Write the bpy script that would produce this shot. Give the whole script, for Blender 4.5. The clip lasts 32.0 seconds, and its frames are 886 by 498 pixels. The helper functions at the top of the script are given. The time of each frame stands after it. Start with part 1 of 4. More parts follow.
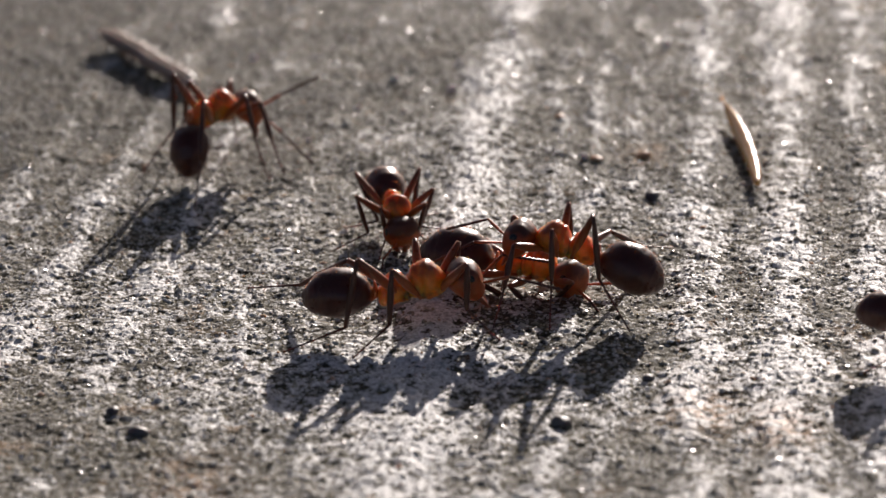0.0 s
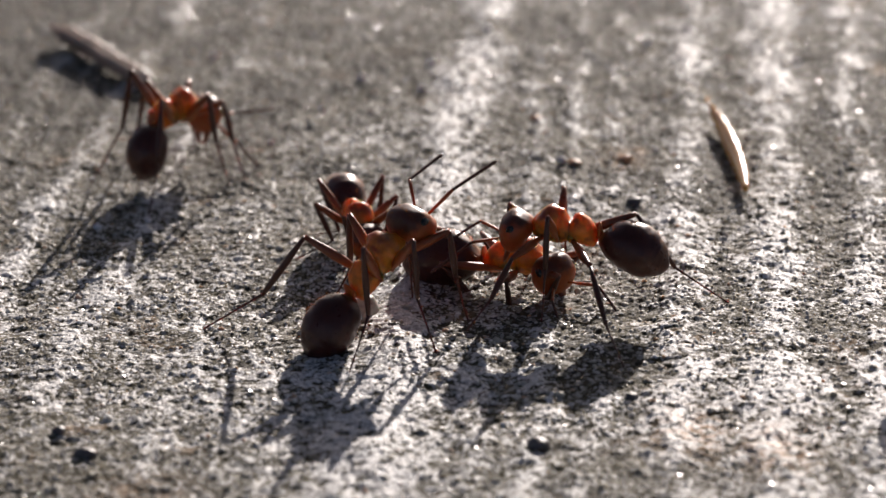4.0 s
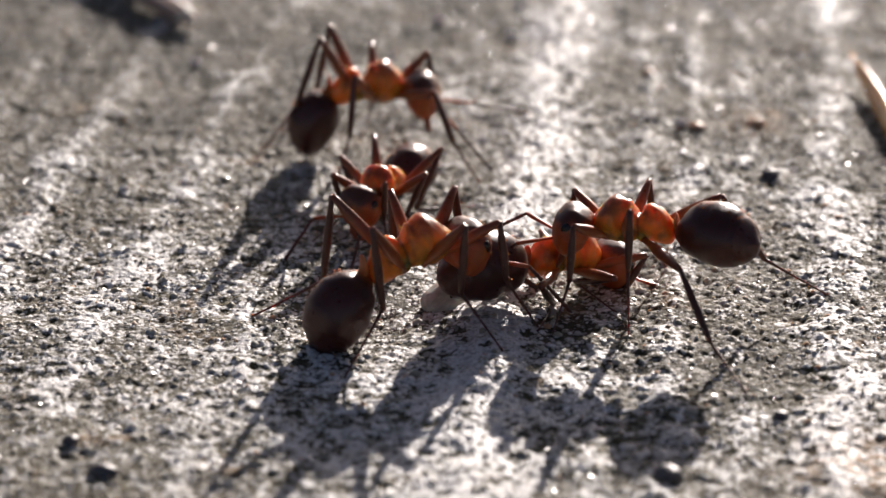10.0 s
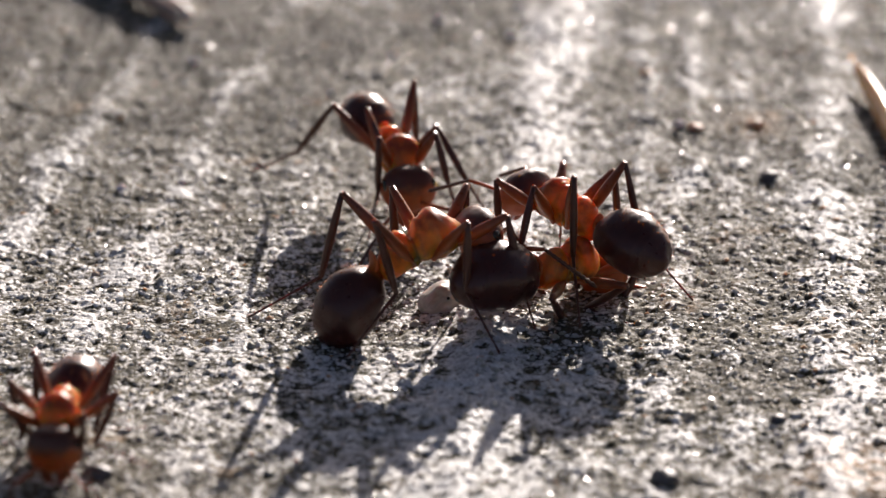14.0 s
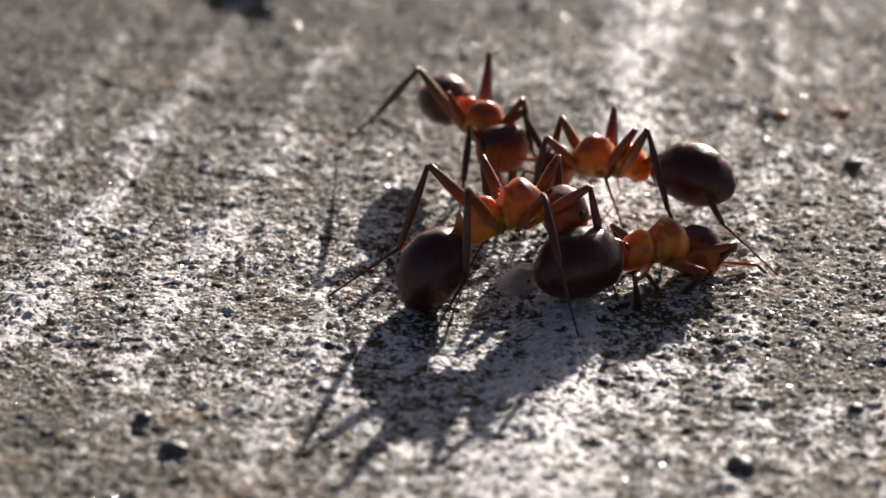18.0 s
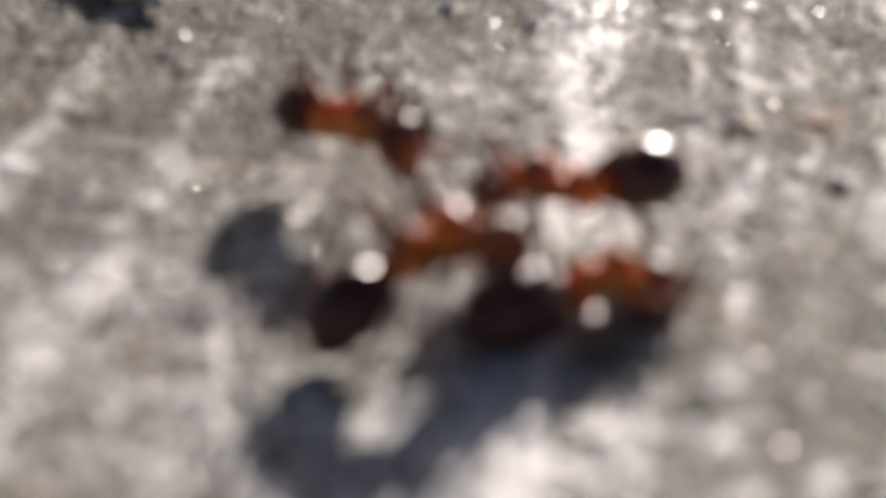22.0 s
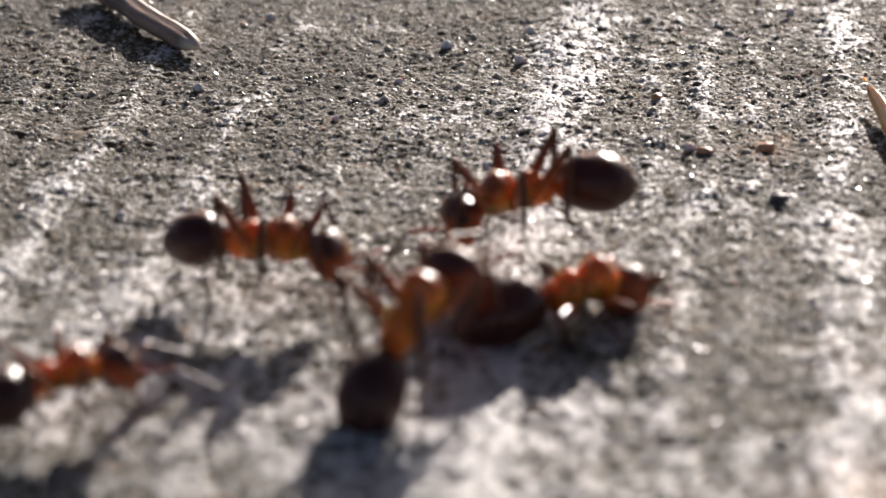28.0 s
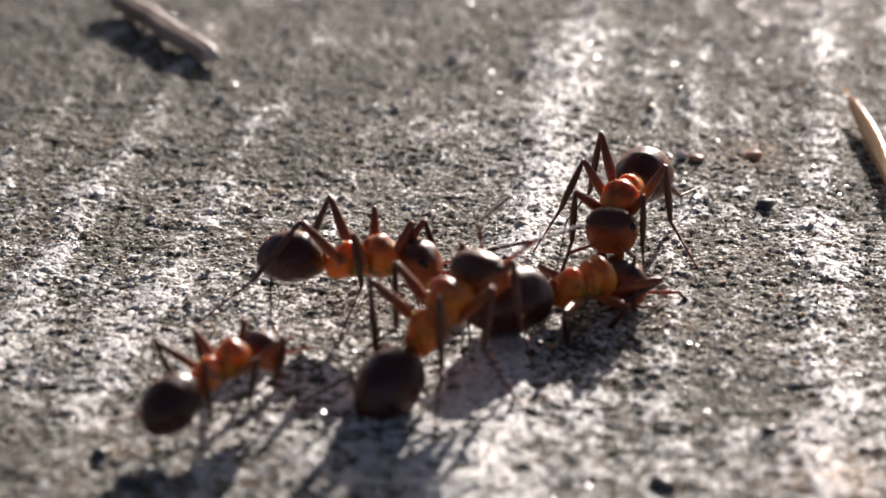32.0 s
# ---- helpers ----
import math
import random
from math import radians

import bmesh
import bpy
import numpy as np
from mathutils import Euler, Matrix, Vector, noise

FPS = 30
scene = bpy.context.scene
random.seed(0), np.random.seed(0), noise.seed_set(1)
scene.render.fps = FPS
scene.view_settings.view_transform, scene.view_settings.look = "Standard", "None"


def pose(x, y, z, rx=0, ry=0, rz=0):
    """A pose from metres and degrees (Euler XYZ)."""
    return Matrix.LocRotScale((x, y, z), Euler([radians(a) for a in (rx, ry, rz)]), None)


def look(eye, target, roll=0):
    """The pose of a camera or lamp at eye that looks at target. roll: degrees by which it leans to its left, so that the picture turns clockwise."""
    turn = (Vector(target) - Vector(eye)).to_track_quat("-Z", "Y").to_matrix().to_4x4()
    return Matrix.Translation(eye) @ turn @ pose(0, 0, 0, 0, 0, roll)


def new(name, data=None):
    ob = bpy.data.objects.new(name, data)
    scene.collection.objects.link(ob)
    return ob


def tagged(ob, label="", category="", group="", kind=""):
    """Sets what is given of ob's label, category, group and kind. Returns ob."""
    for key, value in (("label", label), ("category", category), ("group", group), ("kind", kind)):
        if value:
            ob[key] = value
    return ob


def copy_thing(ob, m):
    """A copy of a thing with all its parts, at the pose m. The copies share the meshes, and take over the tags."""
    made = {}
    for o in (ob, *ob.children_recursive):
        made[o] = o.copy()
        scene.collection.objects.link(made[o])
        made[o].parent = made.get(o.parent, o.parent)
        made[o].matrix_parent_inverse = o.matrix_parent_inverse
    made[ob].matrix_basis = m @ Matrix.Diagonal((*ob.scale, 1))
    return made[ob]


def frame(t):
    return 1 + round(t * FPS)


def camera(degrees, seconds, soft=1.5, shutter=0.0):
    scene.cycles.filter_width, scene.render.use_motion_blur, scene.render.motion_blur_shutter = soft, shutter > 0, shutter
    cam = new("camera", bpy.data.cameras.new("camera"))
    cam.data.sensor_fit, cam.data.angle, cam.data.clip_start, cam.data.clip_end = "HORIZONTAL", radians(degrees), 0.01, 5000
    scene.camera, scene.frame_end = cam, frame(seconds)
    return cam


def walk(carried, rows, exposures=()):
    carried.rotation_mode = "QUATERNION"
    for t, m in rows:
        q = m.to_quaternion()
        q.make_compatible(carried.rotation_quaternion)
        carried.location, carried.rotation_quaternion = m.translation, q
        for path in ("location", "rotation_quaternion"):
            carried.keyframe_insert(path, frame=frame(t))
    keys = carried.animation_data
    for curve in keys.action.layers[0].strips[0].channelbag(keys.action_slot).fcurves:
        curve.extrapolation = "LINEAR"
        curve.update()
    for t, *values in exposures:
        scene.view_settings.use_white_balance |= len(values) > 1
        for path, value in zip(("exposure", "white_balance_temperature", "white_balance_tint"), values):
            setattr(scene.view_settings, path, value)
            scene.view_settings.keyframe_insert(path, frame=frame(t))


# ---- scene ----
import functools

MM = 0.001
PATH = [
    (0, (2.47, -141.22, 53.93), (2.06, -75.95, 28.66), -1.63),
    (0.5, (2.34, -141.18, 53.93), (1.95, -75.90, 28.65), -1.55),
    (1, (2.34, -141.20, 53.96), (2.00, -75.91, 28.71), -1.48),
    (1.5, (2.12, -141.27, 54.02), (1.89, -75.98, 28.75), -1.40),
    (2, (2.27, -141.06, 53.81), (2.11, -75.75, 28.62), -1.44),
    (2.5, (1.96, -141.14, 53.92), (1.96, -75.84, 28.71), -1.35),
    (3, (1.93, -141.03, 53.87), (2.12, -75.71, 28.70), -1.22),
    (3.5, (2.06, -139.23, 53.08), (2.29, -73.90, 27.96), -1.26),
    (4, (2.43, -133.09, 50.95), (2.61, -67.78, 25.75), -1.32),
    (4.5, (2.07, -126.60, 48.95), (2.52, -61.37, 23.56), -1.18),
    (6.5, (-0.50, -116.87, 44.52), (1.61, -51.56, 19.43), -0.49),
    (7, (-0.56, -117.16, 44.64), (1.31, -51.87, 19.46), -0.38),
    (7.5, (-0.54, -115.78, 44.16), (1.12, -50.50, 18.94), -0.26),
    (8, (-0.23, -110.84, 42.58), (0.89, -45.62, 17.18), -0.03),
    (8.5, (-0.21, -110.20, 42.42), (0.40, -45.02, 16.91), 0.12),
    (9, (-0.10, -109.97, 42.26), (0.03, -44.82, 16.68), 0.01),
    (9.5, (0.02, -110.10, 42.28), (-0.17, -44.97, 16.61), -0.08),
    (10, (0.00, -110.05, 42.28), (-0.24, -44.95, 16.55), -0.01),
    (10.5, (0.08, -110.04, 42.28), (-0.18, -44.95, 16.54), -0.03),
    (11, (-0.08, -109.86, 42.25), (-0.26, -44.76, 16.54), 0.06),
    (11.5, (-0.00, -109.98, 42.28), (-0.19, -44.86, 16.58), 0.03),
    (12, (-0.04, -109.94, 42.25), (-0.14, -44.80, 16.61), 0.06),
    (12.5, (0.03, -109.86, 42.29), (-0.09, -44.73, 16.65), 0.11),
    (13, (0.00, -109.87, 42.17), (-0.10, -44.71, 16.59), 0.09),
    (13.5, (0.05, -109.80, 42.32), (-0.06, -44.68, 16.65), 0.16),
    (15.5, (0.14, -109.58, 42.44), (-0.98, -44.73, 16.13), 0.61),
    (16, (0.12, -109.40, 42.48), (-1.36, -44.61, 16.04), 0.90),
    (16.5, (0.18, -109.45, 42.50), (-1.86, -44.70, 15.99), 1.05),
    (17, (0.25, -109.47, 42.56), (-2.14, -44.74, 16.03), 1.03),
    (17.5, (0.43, -109.63, 42.53), (-2.06, -44.88, 16.05), 0.96),
    (18, (0.52, -109.68, 42.48), (-1.56, -44.81, 16.25), 0.63),
    (18.5, (0.49, -109.73, 42.40), (-1.19, -44.76, 16.40), 0.33),
    (19, (0.35, -109.83, 42.41), (-0.97, -44.79, 16.58), 0.34),
    (19.5, (0.25, -107.46, 41.42), (-0.80, -42.34, 15.76), 0.40),
    (20, (-0.34, -101.39, 38.92), (-0.84, -36.20, 13.43), 0.58),
    (20.5, (-0.64, -97.08, 37.40), (-0.94, -31.93, 11.80), 0.59),
    (21, (-1.00, -93.09, 35.42), (-1.07, -27.89, 9.97), 0.42),
    (21.5, (-0.79, -93.03, 35.44), (-0.81, -27.80, 10.03), 0.27),
    (22, (-0.58, -93.17, 35.50), (-0.67, -27.90, 10.19), 0.24),
    (22.5, (-0.03, -93.36, 35.50), (-0.17, -28.05, 10.32), -0.25),
    (23, (0.07, -93.46, 35.69), (-0.10, -28.22, 10.33), -0.41),
    (23.5, (0.16, -93.94, 35.47), (-0.14, -28.65, 10.22), -0.75),
    (24, (0.48, -94.21, 35.37), (-0.10, -28.87, 10.24), -0.68),
    (24.5, (0.26, -97.84, 36.84), (-0.12, -32.48, 11.79), -0.57),
    (25, (0.05, -97.28, 36.54), (-0.15, -31.87, 11.61), -0.27),
    (25.5, (0.10, -101.35, 37.91), (-0.11, -35.87, 13.16), -0.23),
    (27.5, (1.65, -108.28, 40.86), (0.49, -42.84, 16.02), -0.43),
    (28, (1.44, -108.35, 40.98), (0.30, -42.95, 16.05), -0.37),
    (28.5, (1.36, -108.51, 41.08), (0.13, -43.13, 16.08), -0.50),
    (29, (1.41, -108.28, 41.14), (0.21, -42.90, 16.16), -0.43),
    (29.5, (1.30, -108.19, 41.09), (0.11, -42.80, 16.12), -0.44),
    (30, (1.17, -111.32, 42.37), (0.14, -45.94, 17.37), -0.41),
    (30.5, (1.01, -111.36, 42.32), (-0.03, -46.02, 17.25), -0.27),
    (31, (0.92, -114.39, 43.44), (0.02, -49.02, 18.43), -0.11),
    (31.5, (0.56, -116.26, 44.17), (-0.19, -50.89, 19.15), -0.11),
    (32, (0.69, -116.08, 44.22), (-0.13, -50.72, 19.17), -0.18),
]
cam = camera(14.0, 32.0, soft=1.5)
cam.data.dof.use_dof = True
cam.data.dof.aperture_fstop = 78.0
walk(cam, [(t, look(Vector(eye) * MM, Vector(goal) * MM, roll)) for t, eye, goal, roll in PATH], exposures=[(0.0, 0.17, 6620, 17), (1.5, 0.18, 6620, 17), (3.0, 0.06, 6620, 17), (4.0, 0.22, 6620, 17), (7.0, 0.07, 6620, 17), (8.5, 0.46, 6620, 17), (12.0, 0.52, 6620, 17), (14.0, 0.55, 6620, 17), (16.0, 0.36, 6620, 17), (20.0, 0.42, 6620, 17), (21.0, 0.42, 6620, 17), (22.5, 0.61, 6620, 17), (24.0, 0.64, 6620, 17), (25.5, 0.64, 6620, 17), (28.0, 0.41, 6620, 17), (32.0, 0.37, 6620, 17)])

# the focus hangs on the fight and slips to the far ground for some seconds
FOCUS = [(0, 0), (20.1, 0), (20.4, 8), (20.6, 22), (21, 60), (22.5, 60), (23.5, 55), (24.5, 50), (25.5, 42), (27.5, 24), (28.5, 20), (29.5, 14), (30.5, 10), (32, 7)]
focus_point = new("focus_point")
focus_point.empty_display_size = MM
rows = []
for k in range(161):
    t = 0.2 * k
    eye, goal = (Vector([float(np.interp(t, [r[0] for r in PATH], [r[c][a] for r in PATH])) for a in range(3)]) for c in (1, 2))
    way = (goal - eye).normalized()
    deep = way.dot(Vector((2, -8, 1)) - eye) + float(np.interp(t, [f[0] for f in FOCUS], [f[1] for f in FOCUS]))
    rows.append((t, pose(*((eye + way * deep) * MM))))
walk(focus_point, rows)
cam.data.dof.focus_object = focus_point

# ---- light: a low sun ahead of the camera and a clear sky ----
SUN_ELEVATION, SUN_AZIMUTH = 18.5, 14.5      # degrees; azimuth from +y towards +x
world = bpy.data.worlds.new("sky")
scene.world = world
world.use_nodes = True
nodes = world.node_tree.nodes
sky = nodes.new("ShaderNodeTexSky")
sky.sky_type = "NISHITA"
sky.sun_disc = False
sky.air_density, sky.dust_density, sky.ozone_density = 0.5, 2.0, 0.5
sky.sun_elevation, sky.sun_rotation = radians(SUN_ELEVATION), radians(SUN_AZIMUTH)
nodes["Background"].inputs["Strength"].default_value = 0.055
world.node_tree.links.new(sky.outputs[0], nodes["Background"].inputs[0])
sun = new("sun", bpy.data.lights.new("sun", "SUN"))
sun.data.energy, sun.data.angle, sun.data.color = 5.0, radians(0.6), (1.0, 0.95, 0.87)
sx, sy = math.sin(radians(SUN_AZIMUTH)), math.cos(radians(SUN_AZIMUTH))
ce, se = math.cos(radians(SUN_ELEVATION)), math.sin(radians(SUN_ELEVATION))
sun.matrix_world = look((sx * ce, sy * ce, se), (0, 0, 0))


# ---- materials ----
class Mat:
    """A node material with a short way to add nodes."""

    def __init__(self, name):
        self.m = bpy.data.materials.new(name)
        self.m.use_nodes = True
        self.t = self.m.node_tree
        self.b = self.t.nodes["Principled BSDF"]
        self.co = self.t.nodes.new("ShaderNodeTexCoord").outputs["Object"]

    def put(self, socket, value):
        if isinstance(value, bpy.types.NodeSocket):
            self.t.links.new(value, socket)
        else:
            socket.default_value = value

    def set(self, **values):
        for key, value in values.items():
            self.put(self.b.inputs[key.replace("_", " ")], value)
        return self

    def noise(self, size, detail=3.0, rough=0.55, co=None, squeeze=None):
        """Noise whose features are about size millimetres wide."""
        co = co or self.co
        if squeeze:
            mp = self.t.nodes.new("ShaderNodeMapping")
            self.t.links.new(co, mp.inputs["Vector"])
            mp.inputs["Rotation"].default_value = (0, 0, squeeze[0])
            mp.inputs["Scale"].default_value = squeeze[1]
            co = mp.outputs[0]
        n = self.t.nodes.new("ShaderNodeTexNoise")
        self.t.links.new(co, n.inputs["Vector"])
        n.inputs["Scale"].default_value = 1.0 / (size * MM)
        n.inputs["Detail"].default_value = detail
        n.inputs["Roughness"].default_value = rough
        return n.outputs["Fac"]

    def ramp(self, fac, stops):
        r = self.t.nodes.new("ShaderNodeValToRGB")
        self.t.links.new(fac, r.inputs[0])
        while len(r.color_ramp.elements) < len(stops):
            r.color_ramp.elements.new(0.5)
        for e, (at, c) in zip(r.color_ramp.elements, stops):
            e.position = at
            e.color = (c, c, c, 1) if isinstance(c, (int, float)) else (*c, 1)
        return r.outputs[0]

    def mix(self, fac, a, b, kind="MIX"):
        n = self.t.nodes.new("ShaderNodeMix")
        n.data_type, n.blend_type = "RGBA", kind
        self.put(n.inputs[0], fac)
        self.put(n.inputs[6], a if isinstance(a, bpy.types.NodeSocket) else (*a, 1))
        self.put(n.inputs[7], b if isinstance(b, bpy.types.NodeSocket) else (*b, 1))
        return n.outputs[2]

    def maths(self, op, a, b=0.0, c=0.0):
        n = self.t.nodes.new("ShaderNodeMath")
        n.operation = op
        for i, v in enumerate((a, b, c)):
            self.put(n.inputs[i], v)
        return n.outputs[0]

    def axis(self, which):
        n = self.t.nodes.new("ShaderNodeSeparateXYZ")
        self.t.links.new(self.co, n.inputs[0])
        return n.outputs[which]

    def span(self, value, low, high):
        n = self.t.nodes.new("ShaderNodeMapRange")
        n.interpolation_type = "SMOOTHSTEP"
        self.put(n.inputs[0], value)
        n.inputs[1].default_value, n.inputs[2].default_value = low, high
        return n.outputs[0]

    def attribute(self, name):
        n = self.t.nodes.new("ShaderNodeAttribute")
        n.attribute_name = name
        return n.outputs["Fac"]

    def cells(self, size):
        """Rounded grains about size millimetres wide: the distance from each middle, and a random value for each."""
        n = self.t.nodes.new("ShaderNodeTexVoronoi")
        n.inputs["Scale"].default_value = 1.0 / (size * MM)
        self.t.links.new(self.co, n.inputs["Vector"])
        sep = self.t.nodes.new("ShaderNodeSeparateColor")
        self.t.links.new(n.outputs["Color"], sep.inputs[0])
        return n.outputs["Distance"], sep.outputs[0]

    def island(self):
        return self.t.nodes.new("ShaderNodeNewGeometry").outputs["Random Per Island"]

    def bump(self, height, depth, strength=1.0):
        n = self.t.nodes.new("ShaderNodeBump")
        self.t.links.new(height, n.inputs["Height"])
        n.inputs["Distance"].default_value = depth * MM
        n.inputs["Strength"].default_value = strength
        self.t.links.new(n.outputs[0], self.b.inputs["Normal"])
        return self


def concrete_material():
    """Weathered concrete: khaki-grey cement with paler and darker grains, under a pitted white lime crust that thickens along the ridges."""
    m = Mat("weathered_concrete")
    bloom_shade, pit, lump = m.attribute("bloom_shade"), m.attribute("pit"), m.attribute("lump")
    small, tone = m.cells(0.17)
    fine = m.noise(0.20, 5, 0.7)
    base = m.ramp(fine, [(0.30, (0.024, 0.019, 0.010)), (0.48, (0.078, 0.064, 0.030)), (0.68, (0.20, 0.170, 0.092))])
    base = m.mix(m.ramp(m.noise(2.6, 3), [(0.38, 0.75), (0.62, 0.0)]), base, (0.046, 0.037, 0.020))
    base = m.mix(m.ramp(tone, [(0.72, 0.0), (0.80, 0.75)]), base, (0.50, 0.475, 0.42))
    base = m.mix(m.ramp(tone, [(0.06, 0.75), (0.12, 0.0)]), base, (0.03, 0.026, 0.023))
    base = m.mix(m.maths("MULTIPLY", m.ramp(m.noise(3.1, 2), [(0.60, 0.0), (0.72, 0.55)]), m.ramp(m.noise(0.6, 2), [(0.42, 0.0), (0.58, 1.0)])), base, (0.42, 0.25, 0.12))
    # lime: a crust in ragged patches, broken by round pits, closed where the bloom is strong
    crust = m.maths("MULTIPLY_ADD", m.noise(1.3, 4, 0.65), 1.35, m.maths("MULTIPLY", bloom_shade, 0.52))
    crust = m.maths("MULTIPLY_ADD", m.noise(0.36, 5, 0.75), 1.5, crust)
    crust = m.maths("MULTIPLY_ADD", lump, 0.16, crust)
    crust = m.maths("MULTIPLY_ADD", pit, -0.5, crust)
    crust = m.maths("MULTIPLY_ADD", small, -0.62, crust)
    limed = m.span(crust, 1.33, 1.50)
    white = m.mix(m.ramp(fine, [(0.34, 0.0), (0.60, 1.0)]), (0.36, 0.34, 0.31), (0.85, 0.83, 0.80))
    # values below zero darken the cement: the far left's shade, put into the colour
    base = m.mix(m.maths("MULTIPLY", m.span(m.maths("MULTIPLY", bloom_shade, -1.0), 0.0, 0.5), 0.7), base, (0.040, 0.033, 0.022))
    base = m.mix(limed, base, white)
    base = m.mix(m.maths("MULTIPLY", m.attribute("rust"), m.ramp(m.noise(0.5, 3), [(0.40, 0.0), (0.56, 0.9)])), base, (0.50, 0.26, 0.11))
    gloss = m.ramp(m.noise(0.16, 2), [(0.30, 0.52), (0.40, 0.74), (0.6, 0.9)])
    m.set(Base_Color=base, Roughness=m.maths("MULTIPLY_ADD", limed, -0.22, gloss), Specular_IOR_Level=m.maths("MULTIPLY_ADD", limed, 0.30, 0.30))
    relief = m.maths("MULTIPLY_ADD", small, -0.7, m.noise(0.10, 3, 0.7))
    return m.bump(relief, 0.05, 1.0).m


def sand_material():
    """Half-clear grains: grey, straw, milky and a few rusty ones, some of them polished."""
    m = Mat("sand_grain")
    c = m.ramp(m.island(), [(0.0, (0.22, 0.19, 0.14)), (0.25, (0.36, 0.32, 0.22)), (0.6, (0.52, 0.49, 0.41)), (0.93, (0.82, 0.80, 0.77)), (1.0, (0.60, 0.32, 0.14))])
    m.set(Base_Color=m.mix(m.ramp(m.noise(0.15, 2), [(0.40, 0.0), (0.65, 0.5)]), c, (0.28, 0.25, 0.20)), Roughness=m.ramp(m.island(), [(0.0, 0.10), (0.14, 0.2), (0.2, 0.5), (1.0, 0.7)]),
          Subsurface_Weight=0.6, Subsurface_Radius=(1.0, 0.9, 0.75), Subsurface_Scale=0.18 * MM)
    return m.bump(m.noise(0.07, 2), 0.02, 0.6).m


def chitin(name, base, rough=0.3, glow=0.0, depth=0.25, mottle=0.35):
    m = Mat(name)
    n = m.noise(0.3, 3)
    dark = m.mix(m.ramp(n, [(0.3, mottle), (0.65, 0.0)]), base, tuple(v * 0.35 for v in base[:3]) if not isinstance(base, bpy.types.NodeSocket) else (0.02, 0.008, 0.004))
    m.set(Base_Color=dark, Roughness=m.ramp(m.noise(0.2, 2), [(0.3, rough), (0.7, rough + 0.15)]), Specular_IOR_Level=0.5, Subsurface_Weight=glow,
          Subsurface_Radius=(1.0, 0.32, 0.08), Subsurface_Scale=depth * MM)
    m.bump(m.noise(0.05, 2), 0.006, 0.5)
    return m


ORANGE, BLACK = (0.80, 0.245, 0.026), (0.020, 0.009, 0.008)


def head_material():
    """Orange cheeks under a dark crown."""
    m = chitin("ant_head_chitin", (0.42, 0.09, 0.016), 0.36, 0.85, 0.5)
    crown = m.span(m.maths("MULTIPLY_ADD", m.noise(0.4, 2), 0.55 * MM, m.axis(2)), 0.42 * MM, 0.72 * MM)
    m.set(Base_Color=m.mix(m.maths("MULTIPLY", crown, 0.80), m.b.inputs["Base Color"].links[0].from_socket, BLACK))
    return m.m


def thorax_material():
    """Clear orange, with yellower patches at random that paint in light glowing through, smoky patches on the back and
    dark seams between its plates.
    """
    m = chitin("ant_thorax_chitin", ORANGE, 0.28, 0.95, 1.0, 0.6)
    base = m.b.inputs["Base Color"].links[0].from_socket
    # yellow noise patches: glow and highlights put into the base colour
    base = m.mix(m.ramp(m.noise(0.8, 2), [(0.50, 0.0), (0.66, 0.45)]), base, (0.85, 0.33, 0.04))
    base = m.mix(m.ramp(m.noise(0.55, 3), [(0.34, 0.6), (0.46, 0.0)]), base, (0.22, 0.055, 0.016))
    top = m.maths("MULTIPLY", m.span(m.axis(2), 0.36 * MM, 0.60 * MM), m.span(m.axis(0), -0.1 * MM, 0.45 * MM))
    base = m.mix(m.maths("MULTIPLY", top, 0.5), base, (0.09, 0.025, 0.012))
    for seam in (-0.27,):
        gap = m.maths("ABSOLUTE", m.maths("SUBTRACT", m.axis(0), seam * MM))
        base = m.mix(m.maths("MULTIPLY", m.maths("SUBTRACT", 1.0, m.span(gap, 0.01 * MM, 0.07 * MM)), 0.45), base, (0.10, 0.028, 0.012))
    return m.set(Base_Color=base).m


def gaster_material():
    """Near-black abdomen, red-brown where the light comes through, orange at its root, silky with fine hairs."""
    m = chitin("ant_gaster_chitin", (0.068, 0.016, 0.010), 0.27, 0.45, 0.45)
    m.set(Specular_IOR_Level=0.45, Sheen_Weight=0.04, Sheen_Roughness=0.35, Sheen_Tint=(0.85, 0.83, 0.80, 1))
    root = m.span(m.axis(0), -0.34 * MM, -0.10 * MM)
    m.set(Base_Color=m.mix(root, m.b.inputs["Base Color"].links[0].from_socket, (0.55, 0.16, 0.03)))
    m.bump(m.noise(0.05, 3, 0.6), 0.006, 0.4)
    return m.m


def leg_material():
    m = chitin("ant_leg_chitin", (0.37, 0.092, 0.020), 0.26, 0.5, 0.25)
    far = m.span(m.axis(0), 0.7 * MM, 2.2 * MM)
    m.set(Base_Color=m.mix(m.maths("MULTIPLY", far, 0.8), m.b.inputs["Base Color"].links[0].from_socket, (0.13, 0.036, 0.014)))
    return m.m


def shank_material():
    return chitin("ant_shank_chitin", (0.085, 0.026, 0.013), 0.32, 0.4, 0.2).m


def needle_material(name, pale, brown, tip=None, rough=0.5):
    """Dry plant fibre or banded stone. tip: where along its length a differently coloured end begins and is full, and its colour."""
    m = Mat(name)
    grain = m.noise(0.25, 4, 0.6, squeeze=(0, (0.08, 1, 1)))
    c = m.mix(m.ramp(grain, [(0.35, 0.0), (0.6, 1.0)]), brown, pale)
    if tip:
        c = m.mix(m.span(m.axis(0), tip[0] * MM, tip[1] * MM), c, tip[2])
    m.set(Base_Color=c, Roughness=rough, Subsurface_Weight=0.3, Subsurface_Scale=0.25 * MM)
    return m.bump(grain, 0.05, 0.8).m


